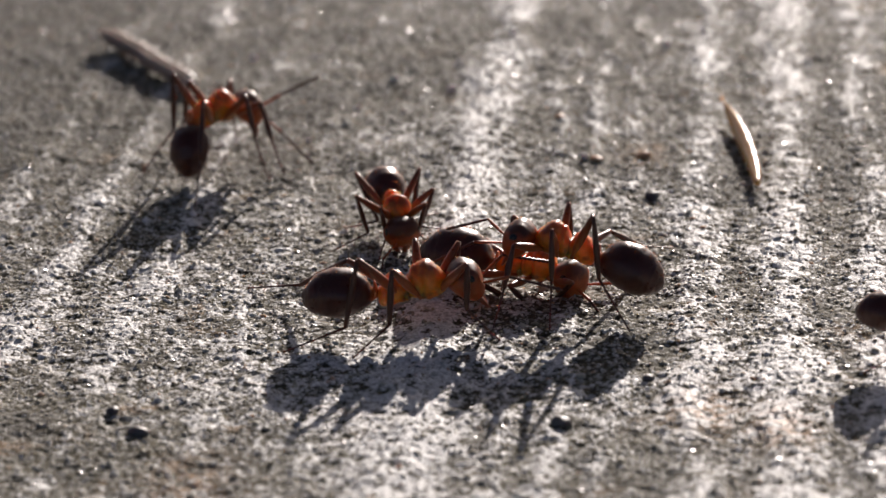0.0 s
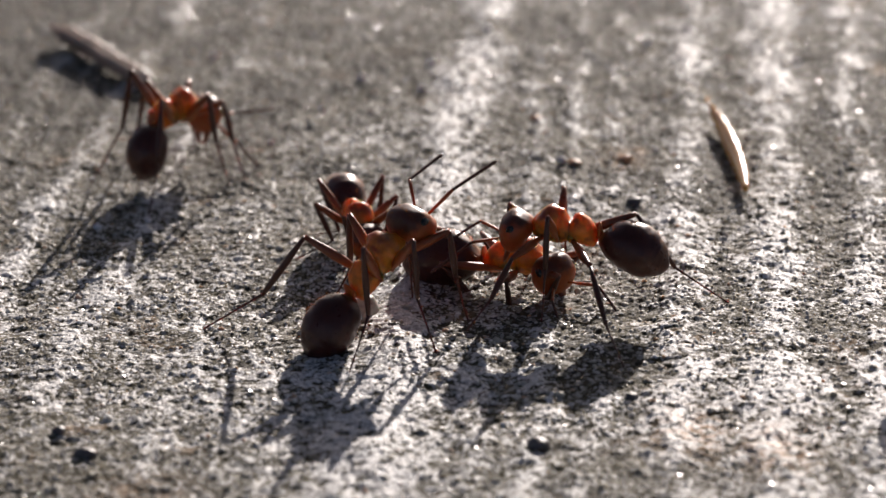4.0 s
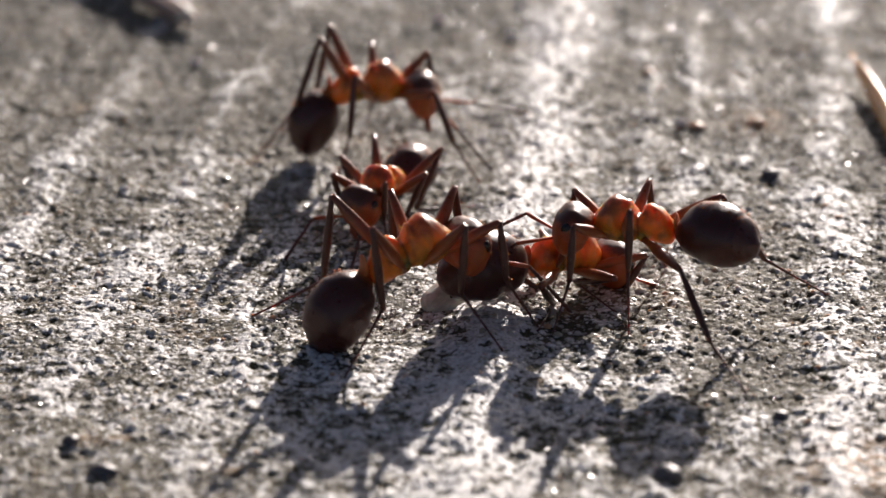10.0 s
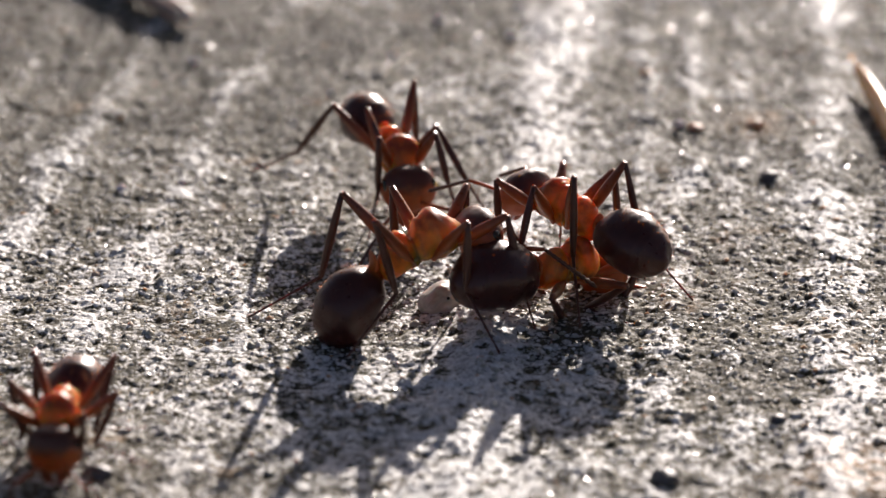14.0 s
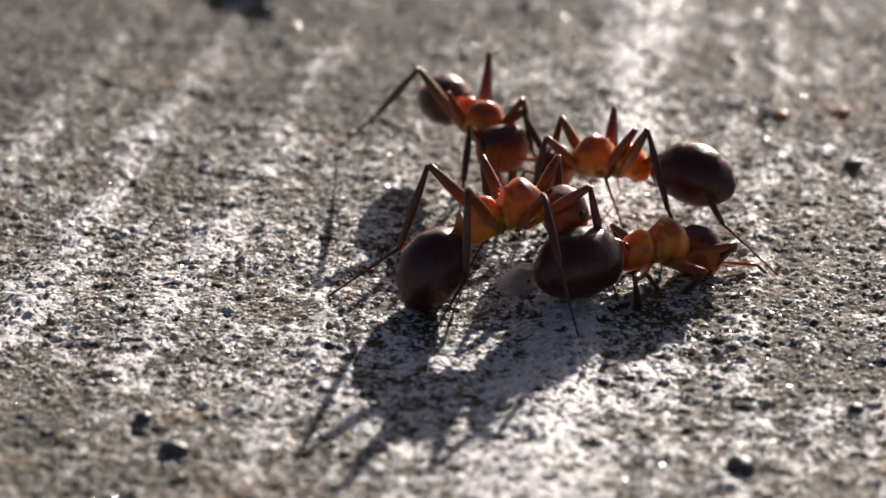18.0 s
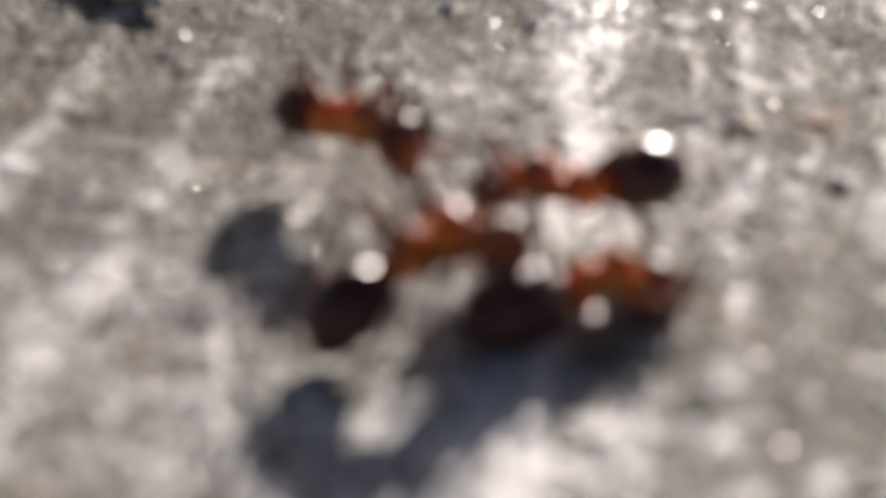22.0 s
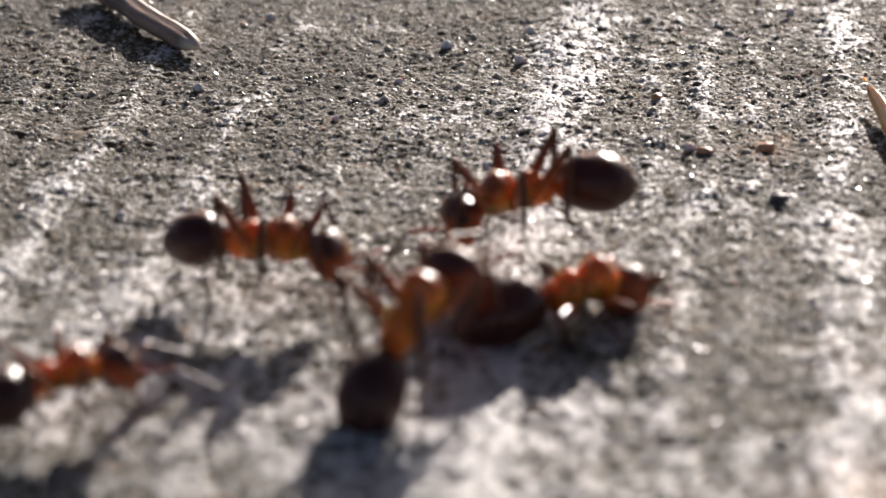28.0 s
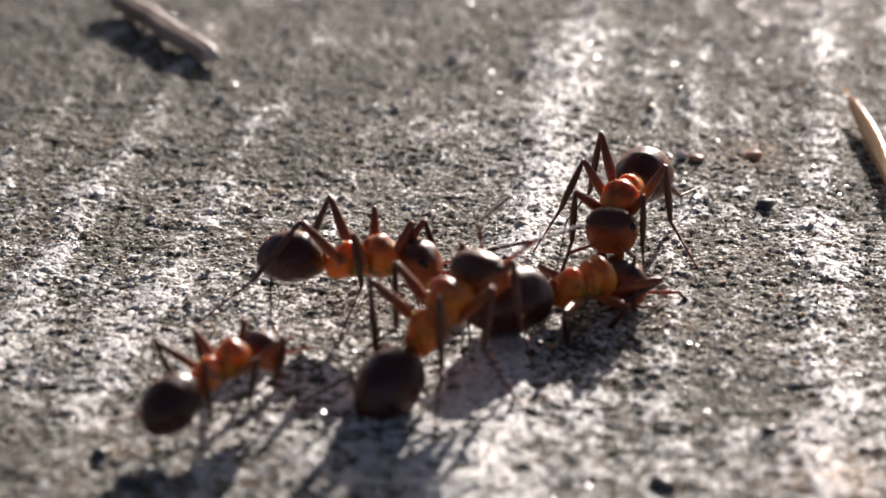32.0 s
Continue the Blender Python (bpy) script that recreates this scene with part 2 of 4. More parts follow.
MICA = Mat("mica").set(Base_Color=(0.42, 0.40, 0.37, 1), Roughness=0.33, IOR=1.55).m
CONCRETE, SAND = concrete_material(), sand_material()
HEAD, THORAX, GASTER, LEG, SHANK = head_material(), thorax_material(), gaster_material(), leg_material(), shank_material()
PETIOLE = chitin("ant_petiole_chitin", (0.50, 0.13, 0.025), 0.35, 0.6).m
EYE = chitin("ant_eye", (0.008, 0.007, 0.007), 0.18, 0.0).m
MANDIBLE = chitin("ant_mandible_chitin", (0.22, 0.05, 0.015), 0.3, 0.4).m
NEEDLE = needle_material("dry_needle", (0.80, 0.42, 0.10), (0.55, 0.24, 0.05), rough=0.22)
TWIG = needle_material("weathered_twig", (0.42, 0.30, 0.23), (0.20, 0.135, 0.10), (4.1, 4.7, (0.80, 0.72, 0.58)))
PALE = needle_material("pale_stone", (0.55, 0.51, 0.44), (0.36, 0.33, 0.27))


# ---- mesh helpers: everything is drawn in millimetres ----
def part(name, bm, material, parent=None, label="", smooth=True):
    """Links a bmesh as one mesh object, under a thing or a part when one is given."""
    me = bpy.data.meshes.new(name)
    bmesh.ops.scale(bm, vec=(MM, MM, MM), verts=bm.verts)
    bmesh.ops.recalc_face_normals(bm, faces=bm.faces)
    bm.to_mesh(me)
    bm.free()
    me.materials.append(material)
    if smooth:
        me.shade_smooth()
    ob = new(name, me)
    if parent:
        ob.parent = parent
    return tagged(ob, label)


def loft(bm, rings, sides=20, square=2.0):
    """A closed skin over rings of (x, z, half width, half height), along x; square over 2 makes the rings boxier."""
    loops = []
    for x, z, ry, rz in rings:
        loop = []
        for k in range(sides):
            a = 2 * math.pi * k / sides
            c, s = math.cos(a), math.sin(a)
            g = (abs(c) ** square + abs(s) ** square) ** (-1.0 / square)
            loop.append(bm.verts.new((x, ry * c * g, z + rz * s * g)))
        loops.append(loop)
    for a, b in zip(loops, loops[1:]):
        for k in range(sides):
            bm.faces.new((a[k], a[(k + 1) % sides], b[(k + 1) % sides], b[k]))
    bm.faces.new(loops[0][::-1])
    bm.faces.new(loops[-1])
    return bm


def eased(rings, steps=4):
    """The rings with smooth ones put between them."""
    p = np.array(rings, float)
    out = []
    for i in range(len(p) - 1):
        a, b, c, d = p[max(i - 1, 0)], p[i], p[i + 1], p[min(i + 2, len(p) - 1)]
        for k in range(steps):
            t = k / steps
            out.append(0.5 * (2 * b + (c - a) * t + (2 * a - 5 * b + 4 * c - d) * t * t + (3 * b - a - 3 * c + d) * t ** 3))
    out.append(p[-1])
    return [(r[0], r[1], max(r[2], 0.004), max(r[3], 0.004)) for r in out]


def hairs(bm, count, rings, length, seed, low=-0.3):
    """Fine bristles standing on a lofted body."""
    rnd = random.Random(seed)
    p = np.array(rings, float)
    for _ in range(count):
        x = rnd.uniform(p[0, 0] * 0.95 + p[-1, 0] * 0.05, p[-1, 0] * 0.95 + p[0, 0] * 0.05)
        order = np.argsort(p[:, 0])
        z, ry, rz = (np.interp(x, p[order, 0], p[order, i]) for i in (1, 2, 3))
        a = rnd.uniform(low, math.pi - low)
        at = Vector((x, ry * math.cos(a), z + rz * math.sin(a))) * 0.99
        way = (Vector((rnd.uniform(-0.9, 0.2), math.cos(a), math.sin(a)))).normalized()
        side = way.orthogonal().normalized() * 0.009
        third = way.cross(side)
        tip = bm.verts.new(at + way * length * rnd.uniform(0.6, 1.2))
        foot = [bm.verts.new(at + side), bm.verts.new(at - side * 0.5 + third * 0.8), bm.verts.new(at - side * 0.5 - third * 0.8)]
        for k in range(3):
            bm.faces.new((foot[k], foot[(k + 1) % 3], tip))


def uneven(bm, coarse, fine, seed):
    """Makes a lofted skin slightly lumpy."""
    bm.normal_update()
    for v in bm.verts:
        p = v.co + Vector((seed, 0, 0))
        v.co += v.normal * (coarse * noise.noise(p * 2.3) + fine * noise.noise(p * 6.5))


def tube(bm, points, radii, sides=8):
    """A round, tapering tube through points."""
    pts = [Vector(p) for p in points]
    loops = []
    for i, p in enumerate(pts):
        d = (pts[min(i + 1, len(pts) - 1)] - pts[max(i - 1, 0)]).normalized()
        u = d.cross(Vector((0, 0, 1)) if abs(d.z) < 0.9 else Vector((0, 1, 0))).normalized()
        v = d.cross(u)
        loops.append([bm.verts.new(p + radii[i] * (u * math.cos(2 * math.pi * k / sides) + v * math.sin(2 * math.pi * k / sides))) for k in range(sides)])
    for a, b in zip(loops, loops[1:]):
        for k in range(sides):
            bm.faces.new((a[k], a[(k + 1) % sides], b[(k + 1) % sides], b[k]))
    bm.faces.new(loops[0][::-1])
    bm.faces.new(loops[-1])
    return bm


# ---- the ground: one sheet of rough concrete out to the horizon ----
# ridges left by the boards: where each crosses y = 0, its lean, half width and strength
RIDGES = ((2.0, 0.105, 1.15, 1.0), (12.3, 0.090, 0.80, 0.85), (15.9, 0.080, 1.15, 0.85), (7.4, 0.088, 0.55, 0.50), (5.6, 0.092, 0.45, 0.32), (9.3, 0.088, 0.45, 0.34),
          (-13.9, 0.150, 0.75, 0.75), (-18.0, 0.155, 0.85, 0.75), (-9.6, 0.140, 0.70, 0.45), (-16.0, 0.152, 0.40, 0.35), (-5.2, 0.125, 0.60, 0.30), (19.5, 0.075, 0.8, 0.7), (23.2, 0.07, 0.9, 0.6))


@functools.lru_cache(maxsize=None)
def lattice(seed):
    return np.random.default_rng(seed).uniform(-1, 1, (257, 257))


def lattice_noise(x, y, size, seed):
    """Smooth random values from -1 to 1 with features of that size."""
    g = lattice(seed)
    u, v = x / size + 1000.0, y / size + 1000.0
    i, j = np.floor(u).astype(int), np.floor(v).astype(int)
    fu, fv = u - i, v - j
    fu, fv = fu * fu * (3 - 2 * fu), fv * fv * (3 - 2 * fv)
    i, j, i1, j1 = i % 256, j % 256, (i + 1) % 256, (j + 1) % 256
    return (g[i, j] * (1 - fu) + g[i1, j] * fu) * (1 - fv) + (g[i, j1] * (1 - fu) + g[i1, j1] * fu) * fv


def cell_domes(x, y, size, seed, share=1.0):
    """Round bosses scattered about size apart, from 0 between them to 1 on the largest tops; share: how many of the places have one."""
    u, v = x / size + 1000.0, y / size + 1000.0
    i, j = np.floor(u).astype(int), np.floor(v).astype(int)
    jx, jy, jr = lattice(seed), lattice(seed + 100), lattice(seed + 200)
    best = np.zeros(np.shape(x))
    for di in (-1, 0, 1):
        for dj in (-1, 0, 1):
            a, b = (i + di) % 256, (j + dj) % 256
            r = 0.5 + 0.5 * jr[a, b]
            big = np.where(r < share, 0.35 + 0.65 * r / share, 0.0)
            d2 = (u - i - di - 0.5 - 0.42 * jx[a, b]) ** 2 + (v - j - dj - 0.5 - 0.42 * jy[a, b]) ** 2
            best = np.maximum(best, big * np.sqrt(np.clip(1 - d2 / (0.62 * big + 1e-6) ** 2, 0, 1)))
    return best


def ridge_at(x, y):
    """The ridges' strength at a place, from 0 to about 1."""
    wave = x + 0.45 * lattice_noise(x, y, 3.5, 5) + 0.22 * lattice_noise(x, y, 1.2, 8)
    total = np.zeros(np.shape(x))
    for at, lean, half, strong in RIDGES:
        total = np.maximum(total, strong * np.exp(-(((wave - at - lean * y) / half) ** 2)))
    return total


def nearby(x, y):
    return np.exp(-((np.hypot(x, y) / 70.0) ** 4))


def bloom_shade_at(x, y):
    """How much pale lime lies on the concrete: strongest along the ridges, with paler and barer fields between them.
    Its fall with y and the deep drop at the far left paint in the far ground's shade.
    """
    near = nearby(x, y)

    def field(cx, cy, rx, ry):
        return np.exp(-(((x - cx) / rx) ** 2 + ((y - cy) / ry) ** 2))
    amount = 0.10 - 0.006 * np.clip(y, -25, 40) + 0.98 * ridge_at(x, y) * (1.0 + 0.5 * lattice_noise(x, y, 2.0, 9)) + 0.34 * lattice_noise(x, y, 4.5, 6) + 0.02
    # the fall with y paints the far ground's shade as less lime
    amount += 0.28 * field(-8, -4, 6, 8) + 0.45 * field(0.5, -19, 5, 7) + 0.30 * field(-2, 11, 2.5, 4) + 0.05 * field(15, -16, 6, 9) - 0.22 * field(16, 14, 7, 13) - 0.26 * field(-13, 10, 5, 9)
    # the first field is painted shade at the far left
    amount -= 0.9 * field(-18, 26, 9, 13) + 0.22 * field(7, -5, 3, 12) + 0.22 * field(-4, 20, 6, 8) + 0.30 * field(-14, -20, 6, 6) + 0.15 * field(9, -20, 2.5, 6)
    return 0.2 * (1 - near) + near * np.clip(amount, -0.6, 1.2)


def rust_at(x, y):
    """Two rusty stains and a faint one."""
    total = np.zeros(np.shape(x))
    for cx, cy, r, strong in ((11.3, -19.2, 1.3, 0.8), (13.9, -21.0, 1.2, 0.9), (10.4, 9.0, 1.0, 0.5), (-7.5, -24.5, 1.5, 0.5)):
        total = np.maximum(total, strong * np.exp(-(((x - cx) / r) ** 2 + ((y - cy) / (1.6 * r)) ** 2)))
    return total


def lumps_at(x, y):
    return np.maximum(cell_domes(x, y, 0.40, 41, 0.75), 0.62 * cell_domes(x, y, 0.24, 43, 0.8))


def pits_at(x, y):
    return cell_domes(x, y, 0.52, 47, 0.38)


def height_at(x, y):
    """Relief of the concrete in millimetres."""
    near = np.exp(-((np.hypot(x, y) / 60.0) ** 2))
    h = 0.24 * ridge_at(x, y) - 0.06 + 0.07 * lattice_noise(x, y, 2.6, 1) + 0.045 * lattice_noise(x, y, 1.1, 2)
    h = h + 0.075 * lumps_at(x, y) - 0.06 * pits_at(x, y)
    for size, amp, seed in ((0.42, 0.026, 3), (0.22, 0.022, 4)):
        h = h + amp * lattice_noise(x + 0.3 * y, y - 0.3 * x, size, seed)
    return near * h


def spread(low, high, step, far):
    inner = list(np.arange(low, high + step / 2, step))
    d, out = step, []
    x = high
    while x < far:
        d *= 1.35
        x += d
        out.append(x)
    d, x, back = step, low, []
    while x > -far:
        d *= 1.35
        x -= d
        back.append(x)
    return np.array(back[::-1] + inner + out)


GRID_X, GRID_Y = spread(-22, 25, 0.066, 60000.0), spread(-27, 36, 0.078, 60000.0)
GRID_Z = height_at(*np.meshgrid(GRID_X, GRID_Y))


def build_ground():
    x, y = np.meshgrid(GRID_X, GRID_Y)
    xs, ys, z = GRID_X, GRID_Y, GRID_Z
    me = bpy.data.meshes.new("ground")
    nx, ny = len(xs), len(ys)
    co = np.stack([x, y, z], -1).reshape(-1, 3) * MM
    k = (np.arange(ny - 1)[:, None] * nx + np.arange(nx - 1)).ravel()
    quads = np.stack([k, k + 1, k + nx + 1, k + nx], -1).astype(np.int32)
    me.vertices.add(len(co))
    me.vertices.foreach_set("co", co.ravel())
    me.loops.add(quads.size)
    me.loops.foreach_set("vertex_index", quads.ravel())
    me.polygons.add(len(quads))
    me.polygons.foreach_set("loop_start", np.arange(0, quads.size, 4, dtype=np.int32))
    me.update(calc_edges=True)
    me.shade_smooth()
    near = nearby(x, y)
    for name, values in (("bloom_shade", bloom_shade_at(x, y)), ("pit", near * pits_at(x, y) + 0.10 * (1 - near)), ("lump", near * lumps_at(x, y) + 0.35 * (1 - near)), ("rust", rust_at(x, y))):
        me.attributes.new(name, "FLOAT", "POINT").data.foreach_set("value", values.ravel())
    me.materials.append(CONCRETE)
    tagged(new("ground", me), "rough weathered grey concrete with pale lime streaks", "concrete ground", kind="structure")


def scatter_grains():
    """Loose and half-sunk sand grains, one sheet of stuff."""
    rnd = np.random.default_rng(21)
    base = bmesh.new()
    bmesh.ops.create_icosphere(base, subdivisions=1, radius=1.0)
    bv = np.array([v.co[:] for v in base.verts])
    bf = np.array([[v.index for v in f.verts] for f in base.faces])
    base.free()
    n = 22000
    gx, gy = rnd.uniform(-21, 24, n), rnd.uniform(-27, 34, n)
    r = rnd.gamma(2.0, 0.022, n) + 0.03
    r[:2600] = rnd.uniform(0.10, 0.21, 2600)
    gz = height_at(gx, gy) - np.where(r > 0.1, 0.5, 0.25) * r
    stretch = rnd.uniform(0.7, 1.3, (n, 1, 3))
    co = (bv[None] * stretch * rnd.uniform(0.82, 1.1, (n, len(bv), 1))) * r[:, None, None] + np.stack([gx, gy, gz], -1)[:, None]
    faces = (bf[None] + (np.arange(n) * len(bv))[:, None, None]).reshape(-1, 3)
    me = bpy.data.meshes.new("sand_grains")
    me.from_pydata((co.reshape(-1, 3) * MM).tolist(), [], faces.tolist())
    me.materials.append(SAND)
    me.shade_smooth()
    tagged(new("sand_grains", me), "fine grey and white sand grains stuck on the concrete", "sand", kind="stuff")


def scatter_flakes():
    """Small flat mica flakes lying at slight tilts, which catch the sun here and there."""
    rnd = np.random.default_rng(33)
    n = 3600
    fx, fy = rnd.uniform(-21, 24, n), rnd.uniform(-27, 34, n)
    fz = height_at(fx, fy) + 0.05
    r = rnd.uniform(0.03, 0.085, n)
    tx, ty = np.tan(np.radians(rnd.normal(0, 13, (2, n))))
    a = rnd.uniform(0, 6.28, n)[:, None] + np.arange(6) * math.pi / 3
    px, py = r[:, None] * np.cos(a) * rnd.uniform(0.7, 1.1, (n, 6)), r[:, None] * np.sin(a) * rnd.uniform(0.7, 1.1, (n, 6))
    top = np.stack([fx[:, None] + px, fy[:, None] + py, fz[:, None] + px * tx[:, None] + py * ty[:, None]], -1)
    co = np.concatenate([top, top - np.array([0, 0, 0.03])], 1).reshape(-1, 3) * MM
    ring = [(0, 1, 2, 3, 4, 5), (11, 10, 9, 8, 7, 6)] + [(k, 6 + k, 6 + (k + 1) % 6, (k + 1) % 6) for k in range(6)]
    me = bpy.data.meshes.new("mica_flakes")
    me.from_pydata(co.tolist(), [], [tuple(12 * i + v for v in f) for i in range(n) for f in ring])
    me.materials.append(MICA)
    tagged(new("mica_flakes", me), "tiny mica flakes glinting in the concrete", "mica", kind="stuff")


build_ground()
scatter_grains()
scatter_flakes()


# ---- small things lying on the concrete ----
def stone(name, x, y, size, material, label, seed, rough=0.22, sink=0.25):
    bm = bmesh.new()
    bmesh.ops.create_icosphere(bm, subdivisions=3, radius=1.0)
    for v in bm.verts:
        p = v.co.copy()
        k = 1 + rough * noise.noise(p * 1.1 + Vector((seed, 0, 0))) + 0.10 * noise.noise(p * 2.7 + Vector((0, seed, 0)))
        v.co = Vector((p.x * size[0], p.y * size[1], p.z * size[2])) * k
    ob = part(name, bm, material)
    top = float(height_at(np.array(x), np.array(y)))
    ob.matrix_basis = pose(x * MM, y * MM, (top + size[2] * (1 - 2 * sink)) * MM, 0, 0, 40 * seed)
    return tagged(ob, label, "pebble", "pebbles on the concrete")


def needle_fragment():
    """A flat, bowed fir needle with a groove, tapering to both ends."""
    bm = bmesh.new()
    rings = []
    n = 26
    for i in range(n + 1):
        s = i / n
        w = 0.40 * (math.sin(math.pi * min(1, s * 1.02 + 0.04)) ** 0.45) * (0.72 + 0.28 * s)
        if i in (0, n):
            w = 0.10
        rings.append((10.9 * (s - 0.5), w))
    loops = []
    for x, w in rings:
        bow = -0.28 * (1 - (x / 5.45) ** 2)
        up = 0.10 + 0.16 * (x / 5.45) ** 2
        profile = [(-1, 0.0), (-0.8, 0.5), (-0.4, 0.85), (-0.1, 0.78), (0.45, 0.40), (1, -0.25), (0.6, -0.55), (0, -0.62), (-0.6, -0.5)]
        loops.append([bm.verts.new((x, bow + w * a, up + 1.05 * w * b)) for a, b in profile])
    for a, b in zip(loops, loops[1:]):
        for k in range(len(a)):
            bm.faces.new((a[k], a[(k + 1) % len(a)], b[(k + 1) % len(a)], b[k]))
    bm.faces.new(loops[0][::-1])
    bm.faces.new(loops[-1])
    ob = part("fir_needle", bm, NEEDLE)
    ob.matrix_basis = pose(14.72 * MM, 8.9 * MM, 0.34 * MM, 0, -1.0, 93.7)
    return tagged(ob, "dry straw-yellow bowed fir needle lying on the concrete", "needle")


def twig_fragment():
    """A split, weathered sliver of wood lying slantwise."""
    bm = bmesh.new()
    n = 22
    loops = []
    for i in range(n + 1):
        s = i / n
        x = 9.6 * (s - 0.5)
        w = 0.56 * min(1.0, 0.35 + 5 * s) * (0.5 if i == n else 1 - 0.10 * s) * math.sqrt(min(1.0, 0.35 + 6.5 * (1 - s)))
        wob = 0.07 * math.sin(6 * s) + 0.03 * math.sin(17 * s + 1)
        profile = [(-1, 0.0), (-0.85, 0.6), (-0.45, 1.1), (-0.12, 0.62), (0.12, 1.05), (0.55, 0.95), (0.95, 0.3), (0.8, -0.6), (0, -0.85), (-0.75, -0.6)]
        loops.append([bm.verts.new((x, wob + w * a * (1 + 0.06 * math.sin(31 * s + 3 * a)), 0.75 * w * b)) for a, b in profile])
    for a, b in zip(loops, loops[1:]):
        for k in range(len(a)):
            bm.faces.new((a[k], a[(k + 1) % len(a)], b[(k + 1) % len(a)], b[k]))
    bm.faces.new(loops[0][::-1])
    bm.faces.new(loops[-1])
    ob = part("wood_sliver", bm, TWIG)
    ob.matrix_basis = pose(-12.40 * MM, 22.95 * MM, 0.55 * MM, 0, 1, -57.6)
    return tagged(ob, "grey-brown weathered sliver of wood with a pale broken tip", "twig")


needle_fragment()
twig_fragment()
pale = stone("pebble", -0.32, -7.6, (0.72, 0.55, 0.58), PALE, "pale cream pebble with two dark pits under the ants", 1.3, rough=0.5, sink=0.38)
for px, pz in ((-0.22, 0.06), (0.20, 0.30)):
    bm = bmesh.new()
    bmesh.ops.create_icosphere(bm, subdivisions=2, radius=0.055)
    bmesh.ops.scale(bm, vec=(1, 0.4, 1), verts=bm.verts)
    pit = part("pit", bm, EYE, pale, "small dark pit")
    pit.matrix_basis = Matrix.Rotation(radians(-52), 4, "Z") @ pose(px * MM, -0.52 * MM, pz * MM)
DARK_STONE = needle_material("dark_stone", (0.11, 0.10, 0.10), (0.05, 0.046, 0.045))
for n, (x, y, r) in enumerate(((10.6, 3.7, 0.40), (5.85, -20.2, 0.45), (-9.7, -19.9, 0.42), (9.3, -16.1, 0.28), (-10.8, -17.9, 0.28))):
    stone("pebble", x, y, (r, r * 0.8, r * 0.6), DARK_STONE, "small dark grey pebble set in the concrete", n + 2.0, sink=0.4)

QUARTZ = Mat("quartz").set(Base_Color=(0.78, 0.76, 0.74, 1), Roughness=0.06, IOR=1.9, Subsurface_Weight=0.3, Subsurface_Scale=0.2 * MM).m
RUSTY = needle_material("rusty_stone", (0.62, 0.36, 0.20), (0.42, 0.20, 0.09))
for n, (x, y, r) in enumerate(((-0.6, 20.2, 0.30), (-9.5, 15.3, 0.26), (-11.0, 2.1, 0.22), (-9.0, 2.6, 0.20), (2.1, 18.6, 0.28), (2.5, 22.0, 0.32), (19.0, 21.2, 0.26), (-7.4, 24.0, 0.24),
                               (5.2, 26.5, 0.3), (12.5, 24.5, 0.26), (-4.4, 11.8, 0.2), (7.9, 8.6, 0.3), (14.4, 26.0, 0.25), (-2.3, 16.4, 0.22))):
    stone("pebble", x, y, (r * 0.75, r * 0.65, r * 0.6), QUARTZ, "tiny glinting white quartz grain", n + 11.0, sink=0.3)
for n, (x, y, r) in enumerate(((8.4, 8.2, 0.3), (10.5, 8.7, 0.36), (7.0, 14.2, 0.25))):
    stone("pebble", x, y, (r, r * 0.8, r * 0.5), RUSTY, "small rust-coloured pebble set in the concrete", n + 31.0, sink=0.3)


# ---- the ants ----
NECK, WAIST = 1.15, -1.35
HIPS = {"1": (0.72, 0.30, -0.32), "2": (0.15, 0.34, -0.40), "3": (-0.42, 0.32, -0.38)}
FEMUR = {"1": 1.85, "2": 2.00, "3": 2.50}
TIBIA = {"1": 1.75, "2": 2.00, "3": 2.55}
TARSUS = {"1": 1.65, "2": 1.95, "3": 2.45}
REST = {"1": (2.7, 1.6), "2": (0.2, 2.9), "3": (-3.0, 2.3)}
NOD = Matrix.Translation((0.62, 0, 0.05)) @ pose(0, 0, 0, 0, 48, 0) @ Matrix.Translation((-0.62, 0, -0.05))     # the face hangs down
LEGS = [s + n for n in "123" for s in "LR"]
SCAPE, FLAGELLUM = 1.35, 1.95

THORAX_RINGS = eased([(-1.34, -0.26, 0.11, 0.11), (-1.24, -0.20, 0.30, 0.32), (-1.02, -0.08, 0.41, 0.47), (-0.72, 0.00, 0.45, 0.54), (-0.46, -0.01, 0.42, 0.49), (-0.30, -0.08, 0.36, 0.39),
                      (-0.20, -0.03, 0.38, 0.43), (-0.02, 0.08, 0.45, 0.56), (0.12, 0.10, 0.47, 0.56), (0.20, 0.12, 0.50, 0.58), (0.42, 0.16, 0.60, 0.66), (0.70, 0.11, 0.56, 0.56), (0.96, 0.02, 0.40, 0.40), (1.18, -0.04, 0.17, 0.18)])
HEAD_RINGS = eased([(0.02, 0.0, 0.12, 0.14), (0.10, 0.02, 0.42, 0.34), (0.28, 0.03, 0.63, 0.47), (0.55, 0.03, 0.73, 0.51), (0.85, 0.0, 0.72, 0.47), (1.12, -0.04, 0.62, 0.38),
                    (1.32, -0.08, 0.46, 0.27), (1.42, -0.10, 0.26, 0.16)])
